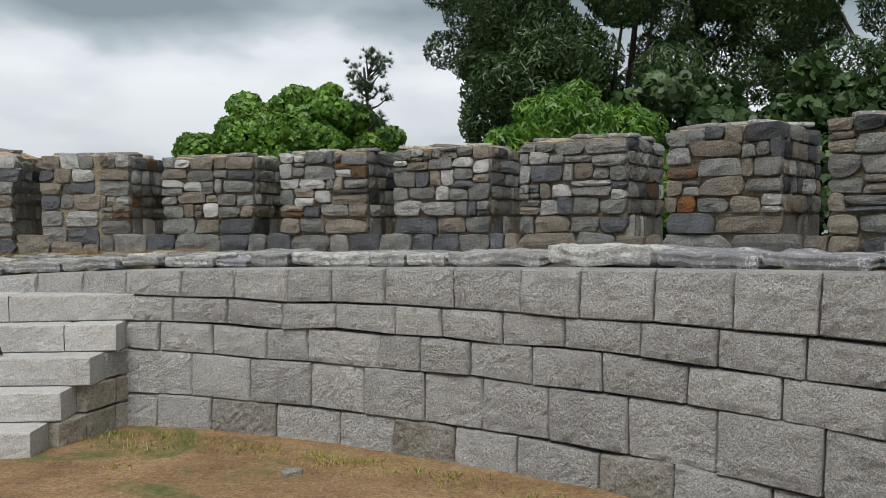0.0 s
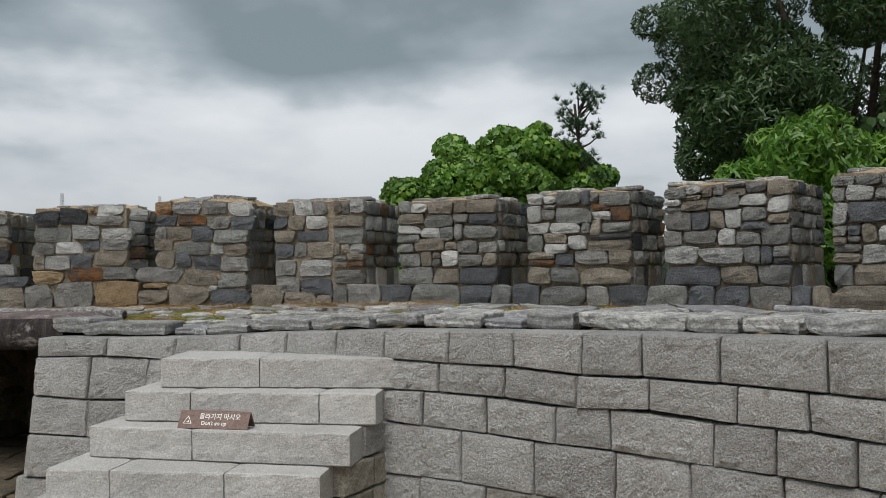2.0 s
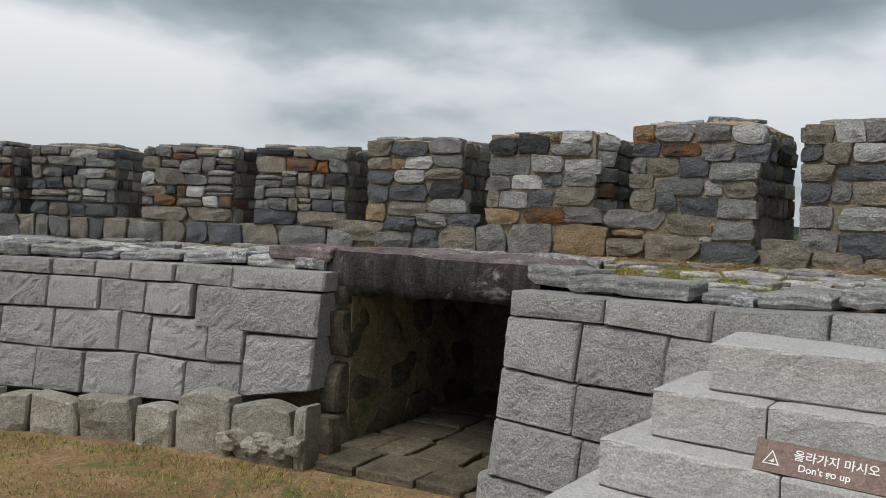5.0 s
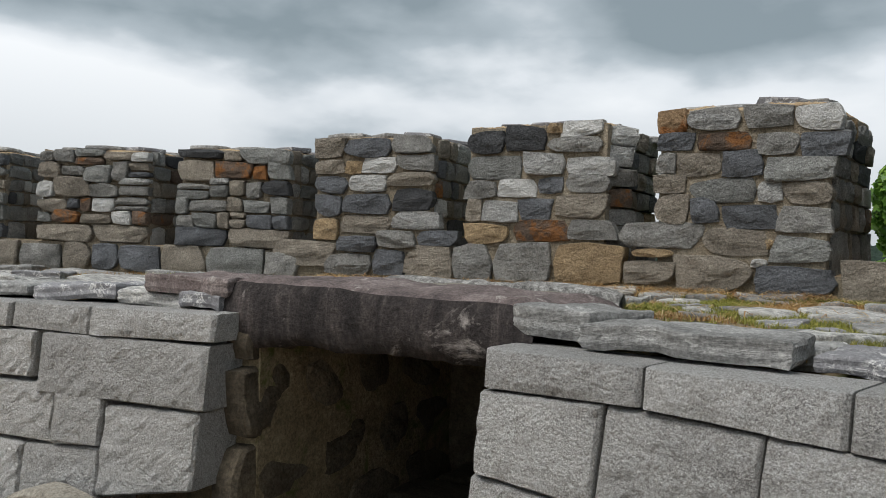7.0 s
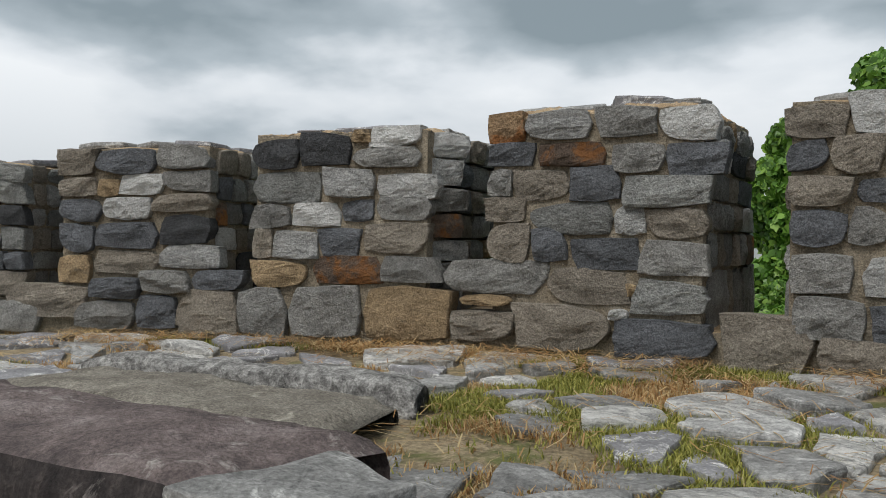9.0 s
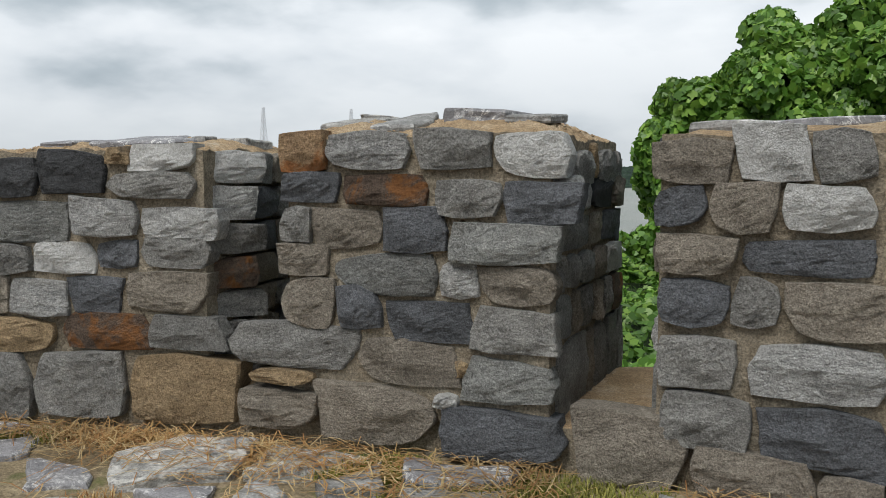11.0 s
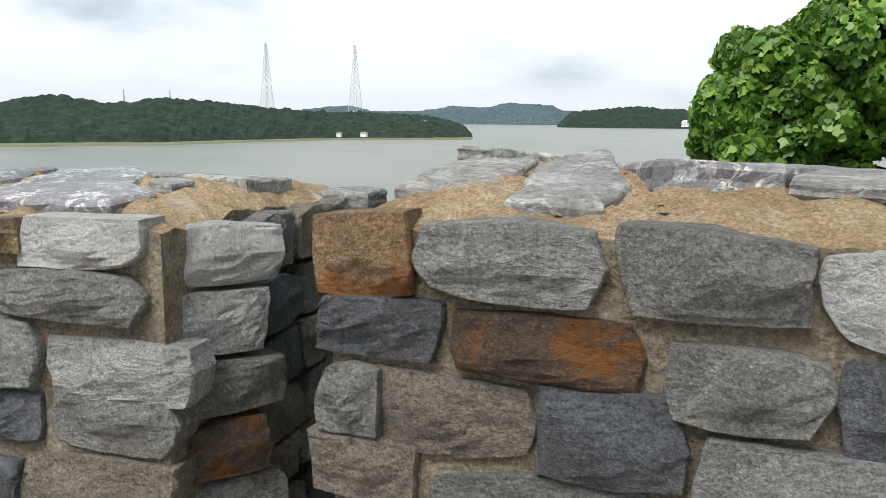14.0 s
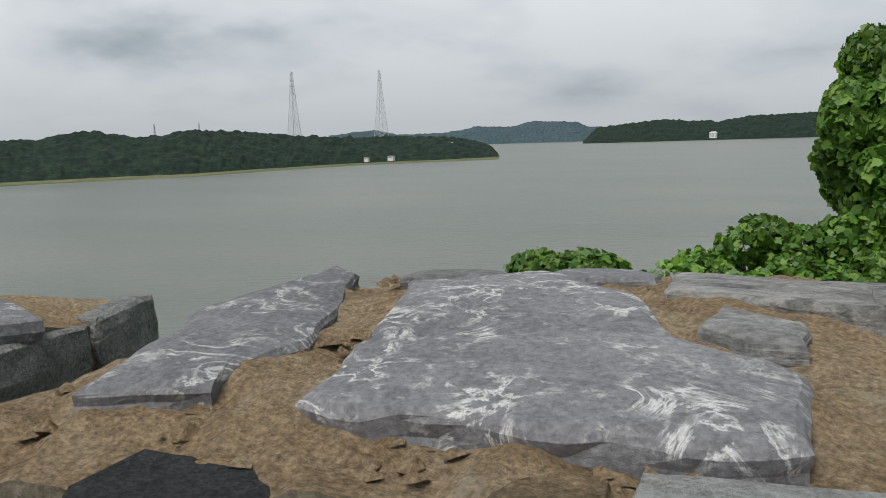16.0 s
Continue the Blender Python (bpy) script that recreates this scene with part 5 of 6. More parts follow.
def litter(name, spots, material, label, seed, length=(0.05, 0.2)):
    """Straws lying flat, each a thin bent strip."""
    rg = np.random.default_rng(seed)
    verts, faces = [], []
    for x, y, z in spots:
        a, ln, w = rg.uniform(0, 2 * math.pi), rg.uniform(*length), rg.uniform(0.0012, 0.0026)
        d, sd = Vector((math.cos(a), math.sin(a), 0)), Vector((-math.sin(a), math.cos(a), 0)) * w
        p, b0 = Vector((x, y, z)), len(verts)
        pts = (p, p + d * ln * 0.5 + sd * rg.uniform(-6, 6) + Vector((0, 0, rg.uniform(0, 0.02))), p + d * ln + Vector((0, 0, rg.uniform(-0.004, 0.012))))
        for q in pts:
            verts += [q - sd, q + sd]
        faces += [(b0, b0 + 1, b0 + 3, b0 + 2), (b0 + 2, b0 + 3, b0 + 5, b0 + 4)]
    return tagged(new(name, mesh_of(name, verts, faces, material)), label, "straw", kind="stuff")


straw = []
for _ in range(5200):
    r = 11.52 - abs(rnd.gauss(0, 0.22)) if rnd.random() < 0.75 else rnd.uniform(9.9, 11.5)
    t = rnd.uniform(-20, 10)
    p = polar(r, t)
    if noise.noise(Vector((p.x * 2.2, p.y * 2.2, 7))) > -0.12:
        straw.append((p.x, p.y, terrace_z(r, t) + rnd.uniform(-0.012, 0.02)))
litter("fallen_straw", straw, DRY, "fallen straw and pine needles at the foot of the parapet", 3)
lawn, lawn_dry, weeds = [], [], []
for _ in range(26000):
    x, y = rnd.uniform(-11.5, 2.5), rnd.uniform(1.5, 6.8)
    r = math.hypot(x - CX, y - CY)
    if r > 8.55 or (-4.7 < x < -2.6 and y > 5.2):
        continue
    k = noise.noise(Vector((x * 0.55, y * 0.55, 2))) + 0.5 * noise.noise(Vector((x * 1.7, y * 1.7, 6)))
    far_left = max(0.0, min(1.0, (-3.5 - x) / 3))
    if k > 0.22 - 0.5 * far_left:
        (lawn if rnd.random() < 0.6 else lawn_dry).append((x, y, courtyard_z(x, y) - 0.005))
for _ in range(900):
    t = rnd.uniform(-30, 48)
    if -14 < t < -5 or -1 < t < 13:
        continue
    k = noise.noise(Vector((t * 0.5, 3, 3)))
    if k > -0.15:
        p = polar(8.5 - abs(rnd.gauss(0, 0.14)), t)
        weeds.append((p.x, p.y, courtyard_z(p.x, p.y) - 0.005))
blades("courtyard_grass", lawn, GRASS, "short patchy grass on bare brown earth", 4, (0.012, 0.045), 5, 0.04, 0.0028)
blades("courtyard_dry_grass", lawn_dry, DRY, "dry clippings and grass on bare earth", 5, (0.006, 0.03), 4, 0.05, 0.003)
blades("wall_foot_weeds", weeds[::2], GRASS, "small green weeds along the foot of the granite wall", 6, (0.01, 0.045), 8, 0.05, 0.0035)

LEAF_VINE = [(0, -0.5, 0), (0.42, -0.28, 0.05), (0.5, 0.12, 0.1), (0.2, 0.2, 0.02), (0, 0.55, -0.06), (-0.2, 0.2, 0.02), (-0.5, 0.12, 0.1), (-0.42, -0.28, 0.05)]
LEAF_LONG = [(0, -0.5, 0), (0.11, -0.15, 0.02), (0.1, 0.2, 0.02), (0, 0.55, -0.05), (-0.1, 0.2, 0.02), (-0.11, -0.15, 0.02)]


def leaf_mesh(name, pts, nrm, size, shape, material, seed, droop=0.5):
    """Leaves of one outline at many points, each facing its own normal, turned and tilted by chance."""
    rg = np.random.default_rng(seed)
    pts, nrm = np.asarray(pts, float), np.asarray(nrm, float)
    n = len(pts)
    nrm = nrm + rg.normal(0, droop, (n, 3))
    nrm /= np.linalg.norm(nrm, axis=1)[:, None] + 1e-9
    ref = rg.normal(0, 1, (n, 3)) + np.array([0, 0, -0.8])
    t = ref - nrm * (ref * nrm).sum(1)[:, None]
    t /= np.linalg.norm(t, axis=1)[:, None] + 1e-9
    b = np.cross(nrm, t)
    s = size * rg.uniform(0.55, 1.25, n)
    m = len(shape)
    sh = np.array(shape)
    verts = (pts[:, None, :] + s[:, None, None] * (sh[None, :, 0:1] * b[:, None, :] + sh[None, :, 1:2] * t[:, None, :] + sh[None, :, 2:3] * nrm[:, None, :])).reshape(-1, 3)
    me = bpy.data.meshes.new(name)
    me.vertices.add(n * m)
    me.vertices.foreach_set("co", verts.ravel())
    me.loops.add(n * m)
    me.loops.foreach_set("vertex_index", np.arange(n * m))
    me.polygons.add(n)
    me.polygons.foreach_set("loop_start", np.arange(n) * m)
    me.materials.append(material)
    me.update(calc_edges=True)
    me.validate()
    return me


def lumps(count, centre, radii, seed, top_bias=0.0):
    rnd = random.Random(seed)
    out = []
    for _ in range(count):
        a, b_ = rnd.uniform(0, 2 * math.pi), math.asin(rnd.uniform(-0.5 + top_bias, 1))
        k = rnd.uniform(0.55, 1.0)
        out.append((Vector((centre[0] + math.cos(a) * math.cos(b_) * radii[0] * k, centre[1] + math.sin(a) * math.cos(b_) * radii[1] * k, centre[2] + math.sin(b_) * radii[2] * k)), rnd.uniform(0.22, 0.42)))
    return out


def crown_points(blobs, per_area, seed, thick=0.25, flat=0.85):
    """Points and normals over the skins of many overlapping lumps, dropping those buried deep in a neighbour."""
    rg = np.random.default_rng(seed)
    cs = np.array([b[0] for b in blobs])
    rs = np.array([b[1] for b in blobs])
    P, N = [], []
    for c, r in zip(cs, rs):
        k = max(12, int(per_area * 4 * math.pi * r * r))
        d = rg.normal(0, 1, (k, 3))
        d /= np.linalg.norm(d, axis=1)[:, None]
        p = c + d * (r * (1 - thick * rg.random((k, 1)) ** 2)) * np.array([1, 1, flat])
        q = np.linalg.norm((p[:, None, :] - cs[None]) / np.array([1, 1, flat]), axis=2) / rs[None]
        keep = (q < 0.72).sum(1) < 1
        P.append(p[keep])
        N.append(d[keep])
    return np.concatenate(P), np.concatenate(N)


def limb(verts, faces, path, radii, sides=7):
    b0 = len(verts)
    for i, (p, r) in enumerate(zip(path, radii)):
        d = (path[min(i + 1, len(path) - 1)] - path[max(i - 1, 0)]).normalized()
        x = d.orthogonal().normalized()
        y = d.cross(x)
        for k in range(sides):
            a = 2 * math.pi * k / sides
            verts.append(p + (x * math.cos(a) + y * math.sin(a)) * r)
    for i in range(len(path) - 1):
        for k in range(sides):
            a, b_ = b0 + i * sides + k, b0 + i * sides + (k + 1) % sides
            faces.append((a, b_, b_ + sides, a + sides))


def trunk_mesh(base, blobs, r0, seed, fork):
    """A tapered trunk from the ground and a limb to each of the larger lumps of the crown."""
    rnd = random.Random(seed)
    verts, faces = [], []
    fork = Vector(fork)
    base = Vector(base)
    path = [base.lerp(fork, i / 6) + Vector((noise.noise(Vector((i, seed, 0))) * 0.12, noise.noise(Vector((i, 0, seed))) * 0.12, 0)) for i in range(7)]
    limb(verts, faces, path, [r0 * (1.25 - 0.6 * i / 6) for i in range(7)], 9)
    for c, r in blobs[::max(1, len(blobs) // 26)]:
        mid = fork.lerp(c, 0.5) + Vector((rnd.uniform(-0.3, 0.3), rnd.uniform(-0.3, 0.3), rnd.uniform(-0.1, 0.4)))
        limb(verts, faces, [fork, fork.lerp(mid, 0.6), mid, mid.lerp(c, 0.6), c], [r0 * 0.5, r0 * 0.36, r0 * 0.25, r0 * 0.14, r0 * 0.05], 5)
    return mesh_of("trunk", verts, faces, BARK, True)


def slope_z(p):
    return courtyard_z(p[0], p[1]) - max(0, math.hypot(p[0] - CX, p[1] - CY) - 12.8) * 0.62


def tree(name, label, base_xy, fork_z, blobs, leaf, shape, size, density, r0, seed, thick=0.3, droop=0.6):
    gz = slope_z(base_xy) - 0.2
    ob = thing(name, label, "tree", at=(base_xy[0], base_xy[1], gz))
    inv = Matrix.Translation((-base_xy[0], -base_xy[1], -gz))
    t = part("trunk", trunk_mesh((base_xy[0], base_xy[1], gz), blobs, r0, seed, (base_xy[0], base_xy[1], fork_z)), ob, "grey-brown bark")
    P, N = crown_points(blobs, density, seed, thick)
    c = part("crown", leaf_mesh("crown", P, N, size, shape, leaf, seed, droop), ob)
    for o in (t, c):
        o.matrix_parent_inverse = inv
    return ob


# vine-smothered tree and its low shoulder
vine = lumps(150, (-3.6, 21.7, 2.9), (1.75, 1.5, 2.15), 1) + lumps(110, (-5.1, 21.5, 2.9), (1.35, 1.2, 1.75), 2) + lumps(90, (-6.5, 21.4, 2.25), (0.66, 0.9, 1.5), 51) + lumps(60, (-2.1, 21.7, 2.7), (0.65, 0.9, 1.6), 53)
vine += lumps(80, (-6.5, 21.2, 0.5), (0.8, 0.9, 1.5), 54) + lumps(60, (-5.7, 21.0, 0.2), (1.4, 1.2, 1.9), 52) + lumps(34, (-4.2, 20.9, 0.0), (2.4, 1.6, 1.6), 3) + lumps(34, (-4.0, 18.2, -0.1), (2.3, 1.0, 0.9), 4)
vine = [(c, r * 1.12) for c, r in vine]
tree("vine_covered_tree", "tree smothered in bright green broad-leaved vine", (-3.6, 21.6), 1.5, vine, KUDZU, LEAF_VINE, 0.15, 215, 0.2, 5, 0.3, 0.55)


def pine_tree():
    """A scrubby pine: a crooked stem, level limbs, and tufts of needles at their tips."""
    rnd = random.Random(15)
    x0, y0 = -2.2, 21.2
    gz = slope_z((x0, y0)) - 0.2
    ob = thing("pine_tree", "scrubby pine rising out of vines", "tree", at=(x0, y0, gz))
    inv = Matrix.Translation((-x0, -y0, -gz))
    verts, faces = [], []
    stem = [Vector((x0 + 0.12 * math.sin(i * 1.3), y0, gz + (5.5 - gz) * i / 8)) for i in range(9)]
    limb(verts, faces, stem, [0.11 - 0.01 * i for i in range(9)], 7)
    tips = []
    for k in range(30):
        u = rnd.uniform(0.0, 1.0)
        a, reach = rnd.uniform(0, 2 * math.pi), (1.0 - 0.45 * u) * rnd.uniform(0.35, 1.0)
        root = Vector((x0, y0, 3.4 + 2.0 * u))
        tip = root + Vector((math.cos(a) * reach, math.sin(a) * reach, 0.35 * reach + 0.25 * u))
        limb(verts, faces, [root, root.lerp(tip, 0.5) + Vector((0, 0, -0.05)), tip], [0.035, 0.022, 0.01], 4)
        for q in range(9):
            p = root.lerp(tip, rnd.uniform(0.55, 1.08)) + Vector((rnd.gauss(0, 0.1), rnd.gauss(0, 0.1), rnd.gauss(0, 0.06)))
            tips.append((p, (tip - root).normalized()))
    part("trunk", mesh_of("trunk", verts, faces, BARK, True), ob, "grey-brown bark").matrix_parent_inverse = inv
    nv, nf = [], []
    for p, d in tips:
        for _ in range(34):
            w = (Vector((rnd.gauss(0, 1), rnd.gauss(0, 1), rnd.gauss(0, 1))).normalized() + d * 0.9 + Vector((0, 0, 0.35))).normalized()
            s_ = w.orthogonal().normalized() * 0.006
            e = p + w * rnd.uniform(0.09, 0.17)
            b0 = len(nv)
            nv += [p - s_, p + s_, e]
            nf.append((b0, b0 + 1, b0 + 2))
    part("crown", mesh_of("crown", nv, nf, PINE), ob).matrix_parent_inverse = inv


pine_tree()
# large dark oaks
oak_a = [(c, r * 2.3) for c, r in lumps(120, (4.6, 24.5, 7.6), (5.2, 3.6, 4.6), 21, -0.4)]
tree("oak_tree", "tall oak with dense dark green crown", (4.8, 25.0), 2.0, oak_a, OAK, LEAF_LONG, 0.2, 190, 0.32, 7, 0.5, 0.8)
oak_b = [(c, r * 2.3) for c, r in lumps(130, (12.5, 23.0, 6.5), (5.6, 4.0, 5.6), 22, -0.4)]
tree("oak_tree", "broad oak with dark green crown behind the parapet", (12.6, 23.6), 2.0, oak_b, OAK, LEAF_LONG, 0.2, 180, 0.34, 8, 0.5, 0.8)
oak_c = [(c, r * 2.1) for c, r in lumps(60, (2.2, 23.5, 5.2), (1.9, 2.0, 2.3), 23, -0.3)]
tree("oak_tree", "smaller oak at the edge of the dark grove", (2.2, 24.0), 2.0, oak_c, OAK, LEAF_LONG, 0.24, 150, 0.16, 9, 0.6, 0.9)
bright = [(c, r * 1.6) for c, r in lumps(70, (2.9, 18.6, 2.2), (2.2, 1.4, 2.3), 24)]
tree("leafy_shrub", "bright green leafy shrub below the dark oaks", (3.3, 18.8), 0.6, bright, BRIGHT, LEAF_LONG, 0.24, 150, 0.06, 10, 0.5, 0.6)
low = [(c, r * 1.9) for c, r in lumps(150, (8.0, 20.5, 1.6), (7.0, 2.2, 3.6), 25)]
tree("undergrowth_thicket", "dark green thicket at the foot of the oaks", (7.5, 19.6), -1.5, low, OAK, LEAF_VINE, 0.26, 48, 0.08, 11, 0.4, 0.7)


# vines creeping over the outer slope
def vine_height(x, y):
    left = -9.0 - 0.1 * (y - 12)
    z = 0.75 + 0.35 * noise.noise(Vector((x * 0.7, y * 0.7, 0))) + 0.25 * noise.noise(Vector((x * 1.9, y * 1.9, 3))) + 0.1 * noise.noise(Vector((x * 5, y * 5, 9)))
    z -= 0.9 * max(0.0, left + 0.6 - x)
    z -= 0.45 * max(0.0, y - 20)
    near_wall = max(0.0, 1 - (math.hypot(x - CX, y - CY) - 12.8) / 1.6)
    z -= 0.55 * near_wall
    return z


rg = np.random.default_rng(3)
P, N = [], []
for _ in range(62000):
    x, y = rg.uniform(-11, 6), 10.6 + 12 * rg.random() ** 1.3
    r = math.hypot(x - CX, y - CY)
    if r < 12.85:
        continue
    z = vine_height(x, y) - 0.12 * rg.random() ** 2
    if z < -2.5:
        continue
    P.append((x, y, z + 0.03))
    N.append((0.0, -0.25, 1.0))
tagged(new("vine_carpet", leaf_mesh("vine_carpet", P, N, 0.1, LEAF_VINE, KUDZU, 4, 0.55)), "carpet of broad green vine leaves on the outer slope", "vines", kind="stuff")
# sheet just under the leaves; its dark green paints the shade between them
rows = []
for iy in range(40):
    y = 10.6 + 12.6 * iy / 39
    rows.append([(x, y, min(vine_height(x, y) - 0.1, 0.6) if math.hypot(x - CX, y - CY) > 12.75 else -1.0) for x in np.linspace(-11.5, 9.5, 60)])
tagged(new("vine_bank", skin("vine_bank", rows, surface("vine_shade", [(0.3, (0.012, 0.025, 0.008)), (0.7, (0.03, 0.05, 0.016))], scale=3.0, bump=0.5), smooth=True)), "bank sheet under the creeping vines, coloured dark as shade between leaves", "bank", kind="structure")
bush_a = [(c, r * 1.0) for c, r in lumps(30, (-10.2, 18.9, 0.5), (0.7, 0.7, 0.45), 31)]
tree("bush", "rounded green bush on the outer slope", (-10.3, 18.9), 0.0, bush_a, KUDZU, LEAF_VINE, 0.11, 280, 0.04, 12, 0.3, 0.5)
bush_b = [(c, r * 0.9) for c, r in lumps(36, (-7.5, 20.5, 0.7), (1.7, 0.8, 0.6), 32)]
tree("bush", "leggy green bush with pale upright shoots", (-8.1, 20.6), 0.0, bush_b, KUDZU, LEAF_VINE, 0.11, 260, 0.04, 13, 0.5, 0.6)


# ---- far shore ----
def shore(name, label, dist, crest, low, material, seed, deep=500, canopy=5.0, step=0.05):
    """A wooded coast: crest is a table of bearing and height angle (degrees) seen from the terrace, low the height of its foot."""
    ex, ey, ez = -6.0, 8.8, 2.6
    az0, az1 = crest[0][0], crest[-1][0]
    n = int((az1 - az0) / step)
    rows = []
    for k in range(25):
        u = k / 24
        row = []
        for i in range(n + 1):
            az = az0 + (az1 - az0) * i / n
            d = lerp_table(dist, az)
            top = ez + (d + deep * 0.55) * math.tan(radians(lerp_table(crest, az)))
            dd = d + deep * u
            prof = min(1.0, (u / 0.55)) ** 0.75 if u <= 0.55 else 1 - 0.4 * (u - 0.55) / 0.45
            x, y = ex + dd * math.sin(radians(az)), ey + dd * math.cos(radians(az))
            z = low + (top - low) * prof
            if k > 0:
                z += canopy * (noise.noise(Vector((x * 0.02, y * 0.02, seed))) + 0.9 * noise.noise(Vector((x * 0.06, y * 0.06, seed))) + 0.5 * noise.noise(Vector((x * 0.16, y * 0.16, seed))))
            row.append((x, y, z if k else low))
        rows.append(row)
    return tagged(new(name, skin(name, rows, material)), label, "far shore", kind="structure")


CREST_L = [(-75, 0.9), (-62, 0.8), (-54.8, 0.72), (-52.9, 1.03), (-50.7, 1.21), (-48.7, 0.82), (-47.1, 0.84), (-45, 1.17), (-40.7, 0.93), (-38.5, 0.59), (-35.5, 0.43), (-32, 0.35), (-30.1, 0.21), (-28.2, 0.3), (-26.6, 0.0), (-25, -0.5), (-24.3, -1.3)]
DIST_L = [(-75, 720), (-55, 850), (-45, 870), (-34, 1050), (-24, 1120)]
shore("backdrop_wooded_shore", "wooded green headland across the water", DIST_L, CREST_L, -24.6, FOREST, 3, 420, 4.0)
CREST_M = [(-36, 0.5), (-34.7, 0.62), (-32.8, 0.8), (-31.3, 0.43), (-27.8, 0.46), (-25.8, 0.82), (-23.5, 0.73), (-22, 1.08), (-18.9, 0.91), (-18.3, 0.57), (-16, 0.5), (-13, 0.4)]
shore("backdrop_blue_hills", "far hills across the strait, haze put into their blue-green colour", [(-36, 3700), (-13, 3700)], CREST_M, -24.6, FAR_HILL, 5, 800, 4.0)
CREST_R = [(-18.6, -0.5), (-17.7, 0.47), (-15.5, 0.7), (-13.6, 0.87), (-11.8, 0.77), (-9.7, 0.63), (-7.9, 0.93), (-4.2, 0.98), (5, 0.9), (20, 0.8), (40, 0.8)]
shore("backdrop_far_point", "dark wooded point beyond the strait", [(-18.6, 2700), (40, 2600)], CREST_R, -24.6, FOREST, 8, 700, 5.0)
# marsh and mud along the near shore
rows = []
for k in range(3):
    row = []
    for i in range(120):
        az = -75 + 50.6 * i / 119
        d = lerp_table(DIST_L, az) - 60 + 45 * k + 12 * noise.noise(Vector((az * 0.4, 0, 0)))
        row.append((-6 + d * math.sin(radians(az)), 8.8 + d * math.cos(radians(az)), -24.9 + 0.8 * k))
    rows.append(row)
tagged(new("backdrop_tidal_flat", skin("backdrop_tidal_flat", rows, SHORE)), "green salt marsh and brown mud along the far shore", "shore", kind="structure")


def bearing(az, d, z):
    return Vector((-6 + d * math.sin(radians(az)), 8.8 + d * math.cos(radians(az)), z))


def strut(verts, faces, a, b_, r):
    limb(verts, faces, [a, b_], [r, r], 4)


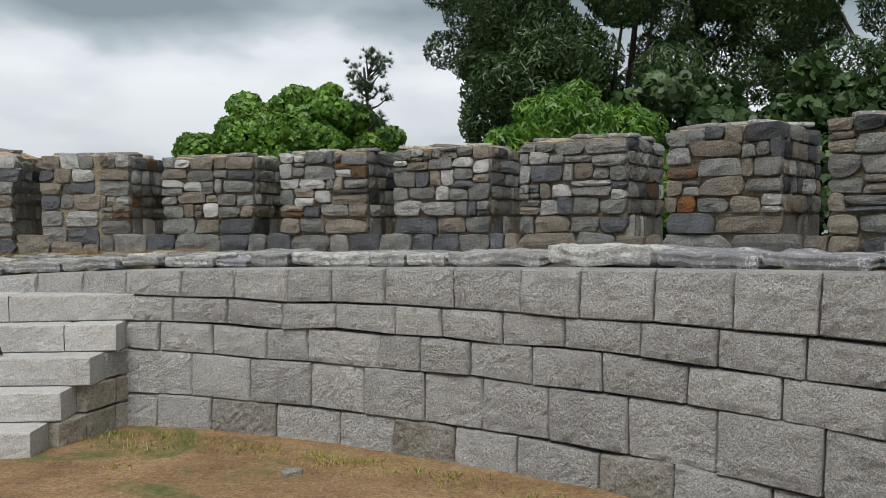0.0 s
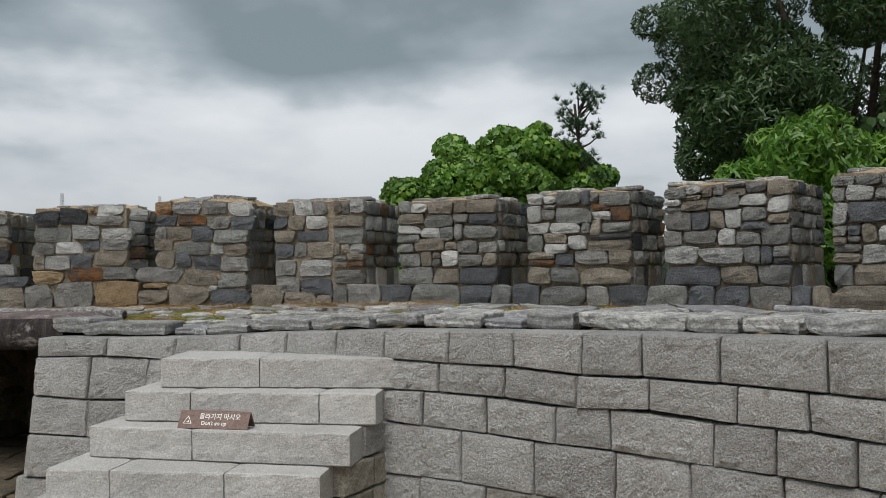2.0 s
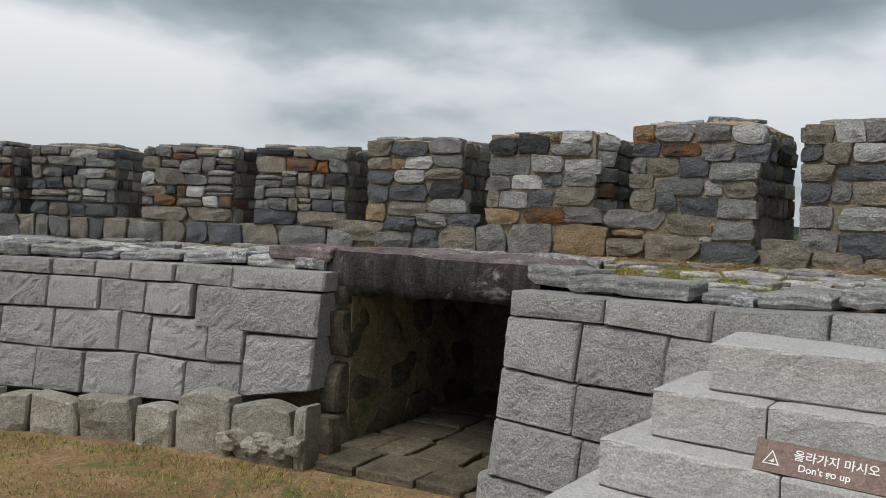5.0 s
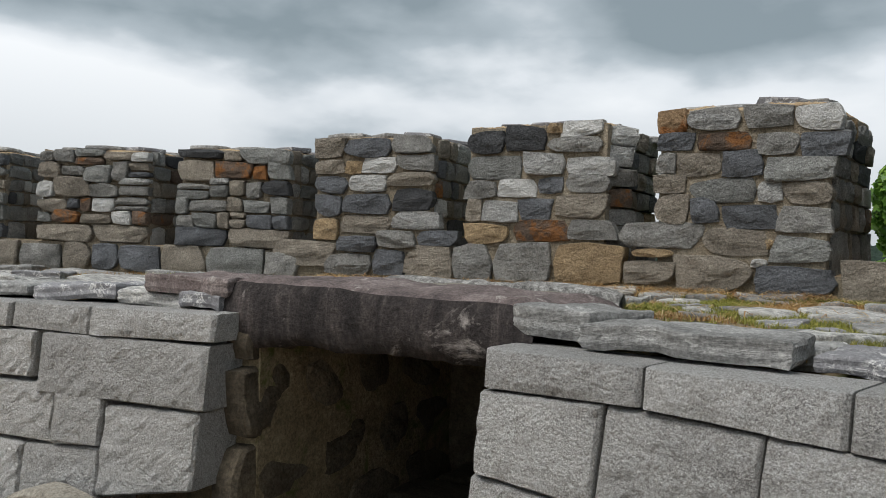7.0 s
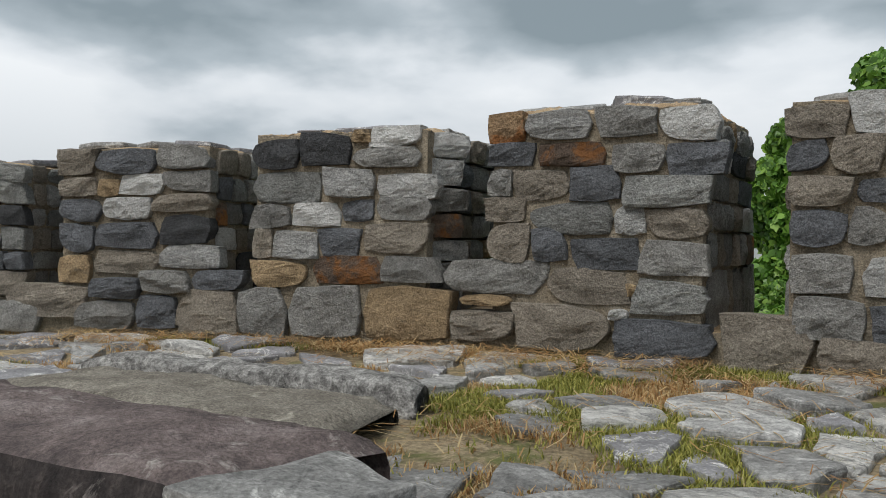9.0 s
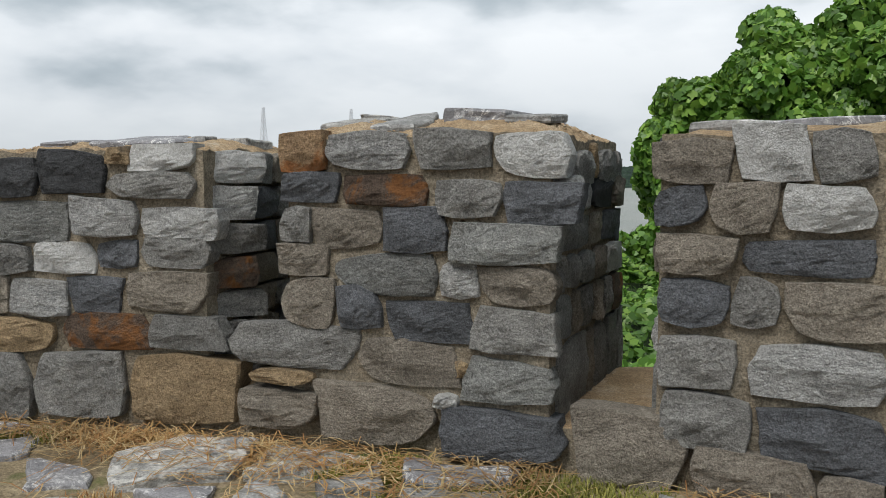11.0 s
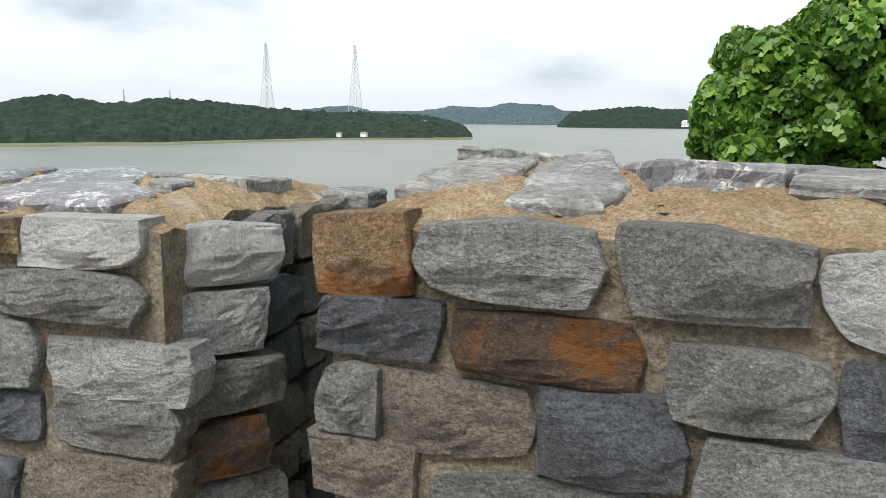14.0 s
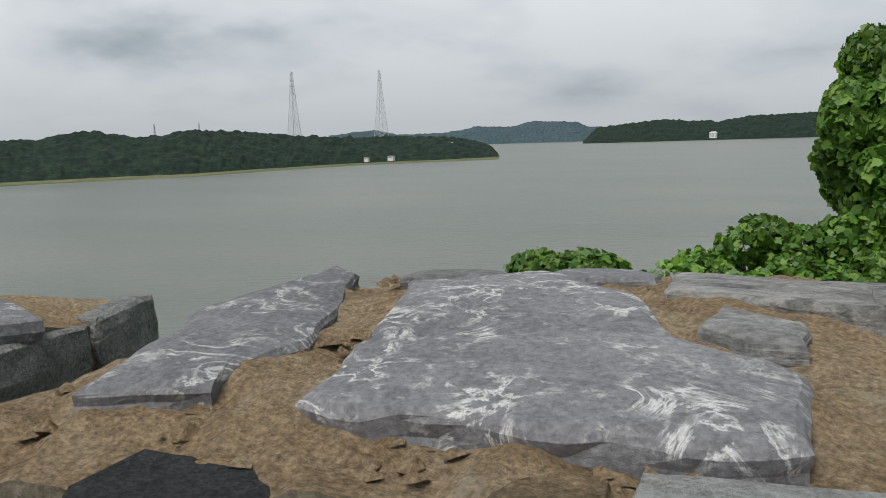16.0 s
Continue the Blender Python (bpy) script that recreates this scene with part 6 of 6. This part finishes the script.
def lattice_tower(az, d, top_el, base_el, half):
    ob = thing("transmission_tower", "tall white steel lattice transmission tower on the far shore", "tower", group="transmission towers", at=bearing(az, d, 2.6 + d * math.tan(radians(base_el)) - 25))
    z0, z1 = 2.6 + d * math.tan(radians(base_el)) - 25, 2.6 + d * math.tan(radians(top_el))
    c = bearing(az, d, 0)
    inv = Matrix.Translation(-ob.location)
    levels = 13

    def corner(k, u):
        w = half * ((1 - u) ** 1.25 * 0.86 + 0.14)
        return Vector((c.x + w * (1 if k in (0, 1) else -1), c.y + w * (1 if k in (0, 3) else -1), z0 + (z1 - z0) * u))
    for k in range(4):
        verts, faces = [], []
        us = [i / levels for i in range(levels + 1)]
        limb(verts, faces, [corner(k, u) for u in us], [0.42 - 0.2 * u for u in us], 4)
        part("leg", mesh_of("leg", verts, faces, STEEL), ob).matrix_parent_inverse = inv
    verts, faces = [], []
    for i in range(levels):
        u0, u1 = i / levels, (i + 1) / levels
        for k in range(4):
            strut(verts, faces, corner(k, u0), corner((k + 1) % 4, u1), 0.17)
            strut(verts, faces, corner((k + 1) % 4, u0), corner(k, u1), 0.17)
            strut(verts, faces, corner(k, u1), corner((k + 1) % 4, u1), 0.16)
    part("bracing", mesh_of("bracing", verts, faces, STEEL), ob).matrix_parent_inverse = inv
    for u in (0.72, 0.82, 0.92):
        verts, faces = [], []
        z = z0 + (z1 - z0) * u
        p = Vector((c.x, c.y, z))
        side = Vector((1, 0.2, 0)).normalized()
        strut(verts, faces, p - side * half * 0.42, p + side * half * 0.42, 0.35)
        part("crossarm", mesh_of("crossarm", verts, faces, STEEL), ob).matrix_parent_inverse = inv


lattice_tower(-38.3, 1300, 4.8, 0.55, 9.5)
lattice_tower(-32.4, 1500, 4.76, 0.5, 11.0)
lattice_tower(-47.3, 1300, 1.6, 0.7, 2.6)
lattice_tower(-44.5, 1300, 1.65, 0.9, 2.6)


def far_building(az, d, base_el, w, h, label, floors):
    z = 2.6 + d * math.tan(radians(base_el))
    c = bearing(az, d, z)
    ob = thing("far_building", label, "building", at=c)
    part("wall", mesh_of("wall", [(-w / 2, -w / 3, -3), (w / 2, -w / 3, -3), (w / 2, w / 3, -3), (-w / 2, w / 3, -3), (-w / 2, -w / 3, h), (w / 2, -w / 3, h), (w / 2, w / 3, h), (-w / 2, w / 3, h)], [(0, 1, 5, 4), (1, 2, 6, 5), (2, 3, 7, 6), (3, 0, 4, 7)], PALE), ob)
    part("roof", mesh_of("roof", [(-w * 0.55, -w * 0.4, h), (w * 0.55, -w * 0.4, h), (w * 0.55, w * 0.4, h), (-w * 0.55, w * 0.4, h), (-w * 0.3, 0, h * 1.25), (w * 0.3, 0, h * 1.25)], [(0, 1, 5, 4), (2, 3, 4, 5), (1, 2, 5), (3, 0, 4), (3, 2, 1, 0)], PALE if floors > 1 else SLATE), ob)
    for f in range(floors):
        for k in range(4):
            x = (k - 1.5) * w * 0.23
            zz = h * (f + 0.3) / floors
            part("window", mesh_of("window", [(x - w * 0.07, -w / 3 - 0.1, zz), (x + w * 0.07, -w / 3 - 0.1, zz), (x + w * 0.07, -w / 3 - 0.1, zz + h * 0.45 / floors), (x - w * 0.07, -w / 3 - 0.1, zz + h * 0.45 / floors)], [(0, 1, 2, 3)], SLATE), ob)


far_building(-10.15, 2580, -0.4, 20, 13, "white multi-storey building on the far point", 4)
far_building(-27.7, 1240, -0.42, 10, 4, "small pale pavilion on the wooded headland", 1)
far_building(-31.8, 1060, -1.2, 8, 3, "low pale house by the far shore", 1)
far_building(-33.5, 1060, -1.22, 6, 2.6, "low pale house by the far shore", 1)
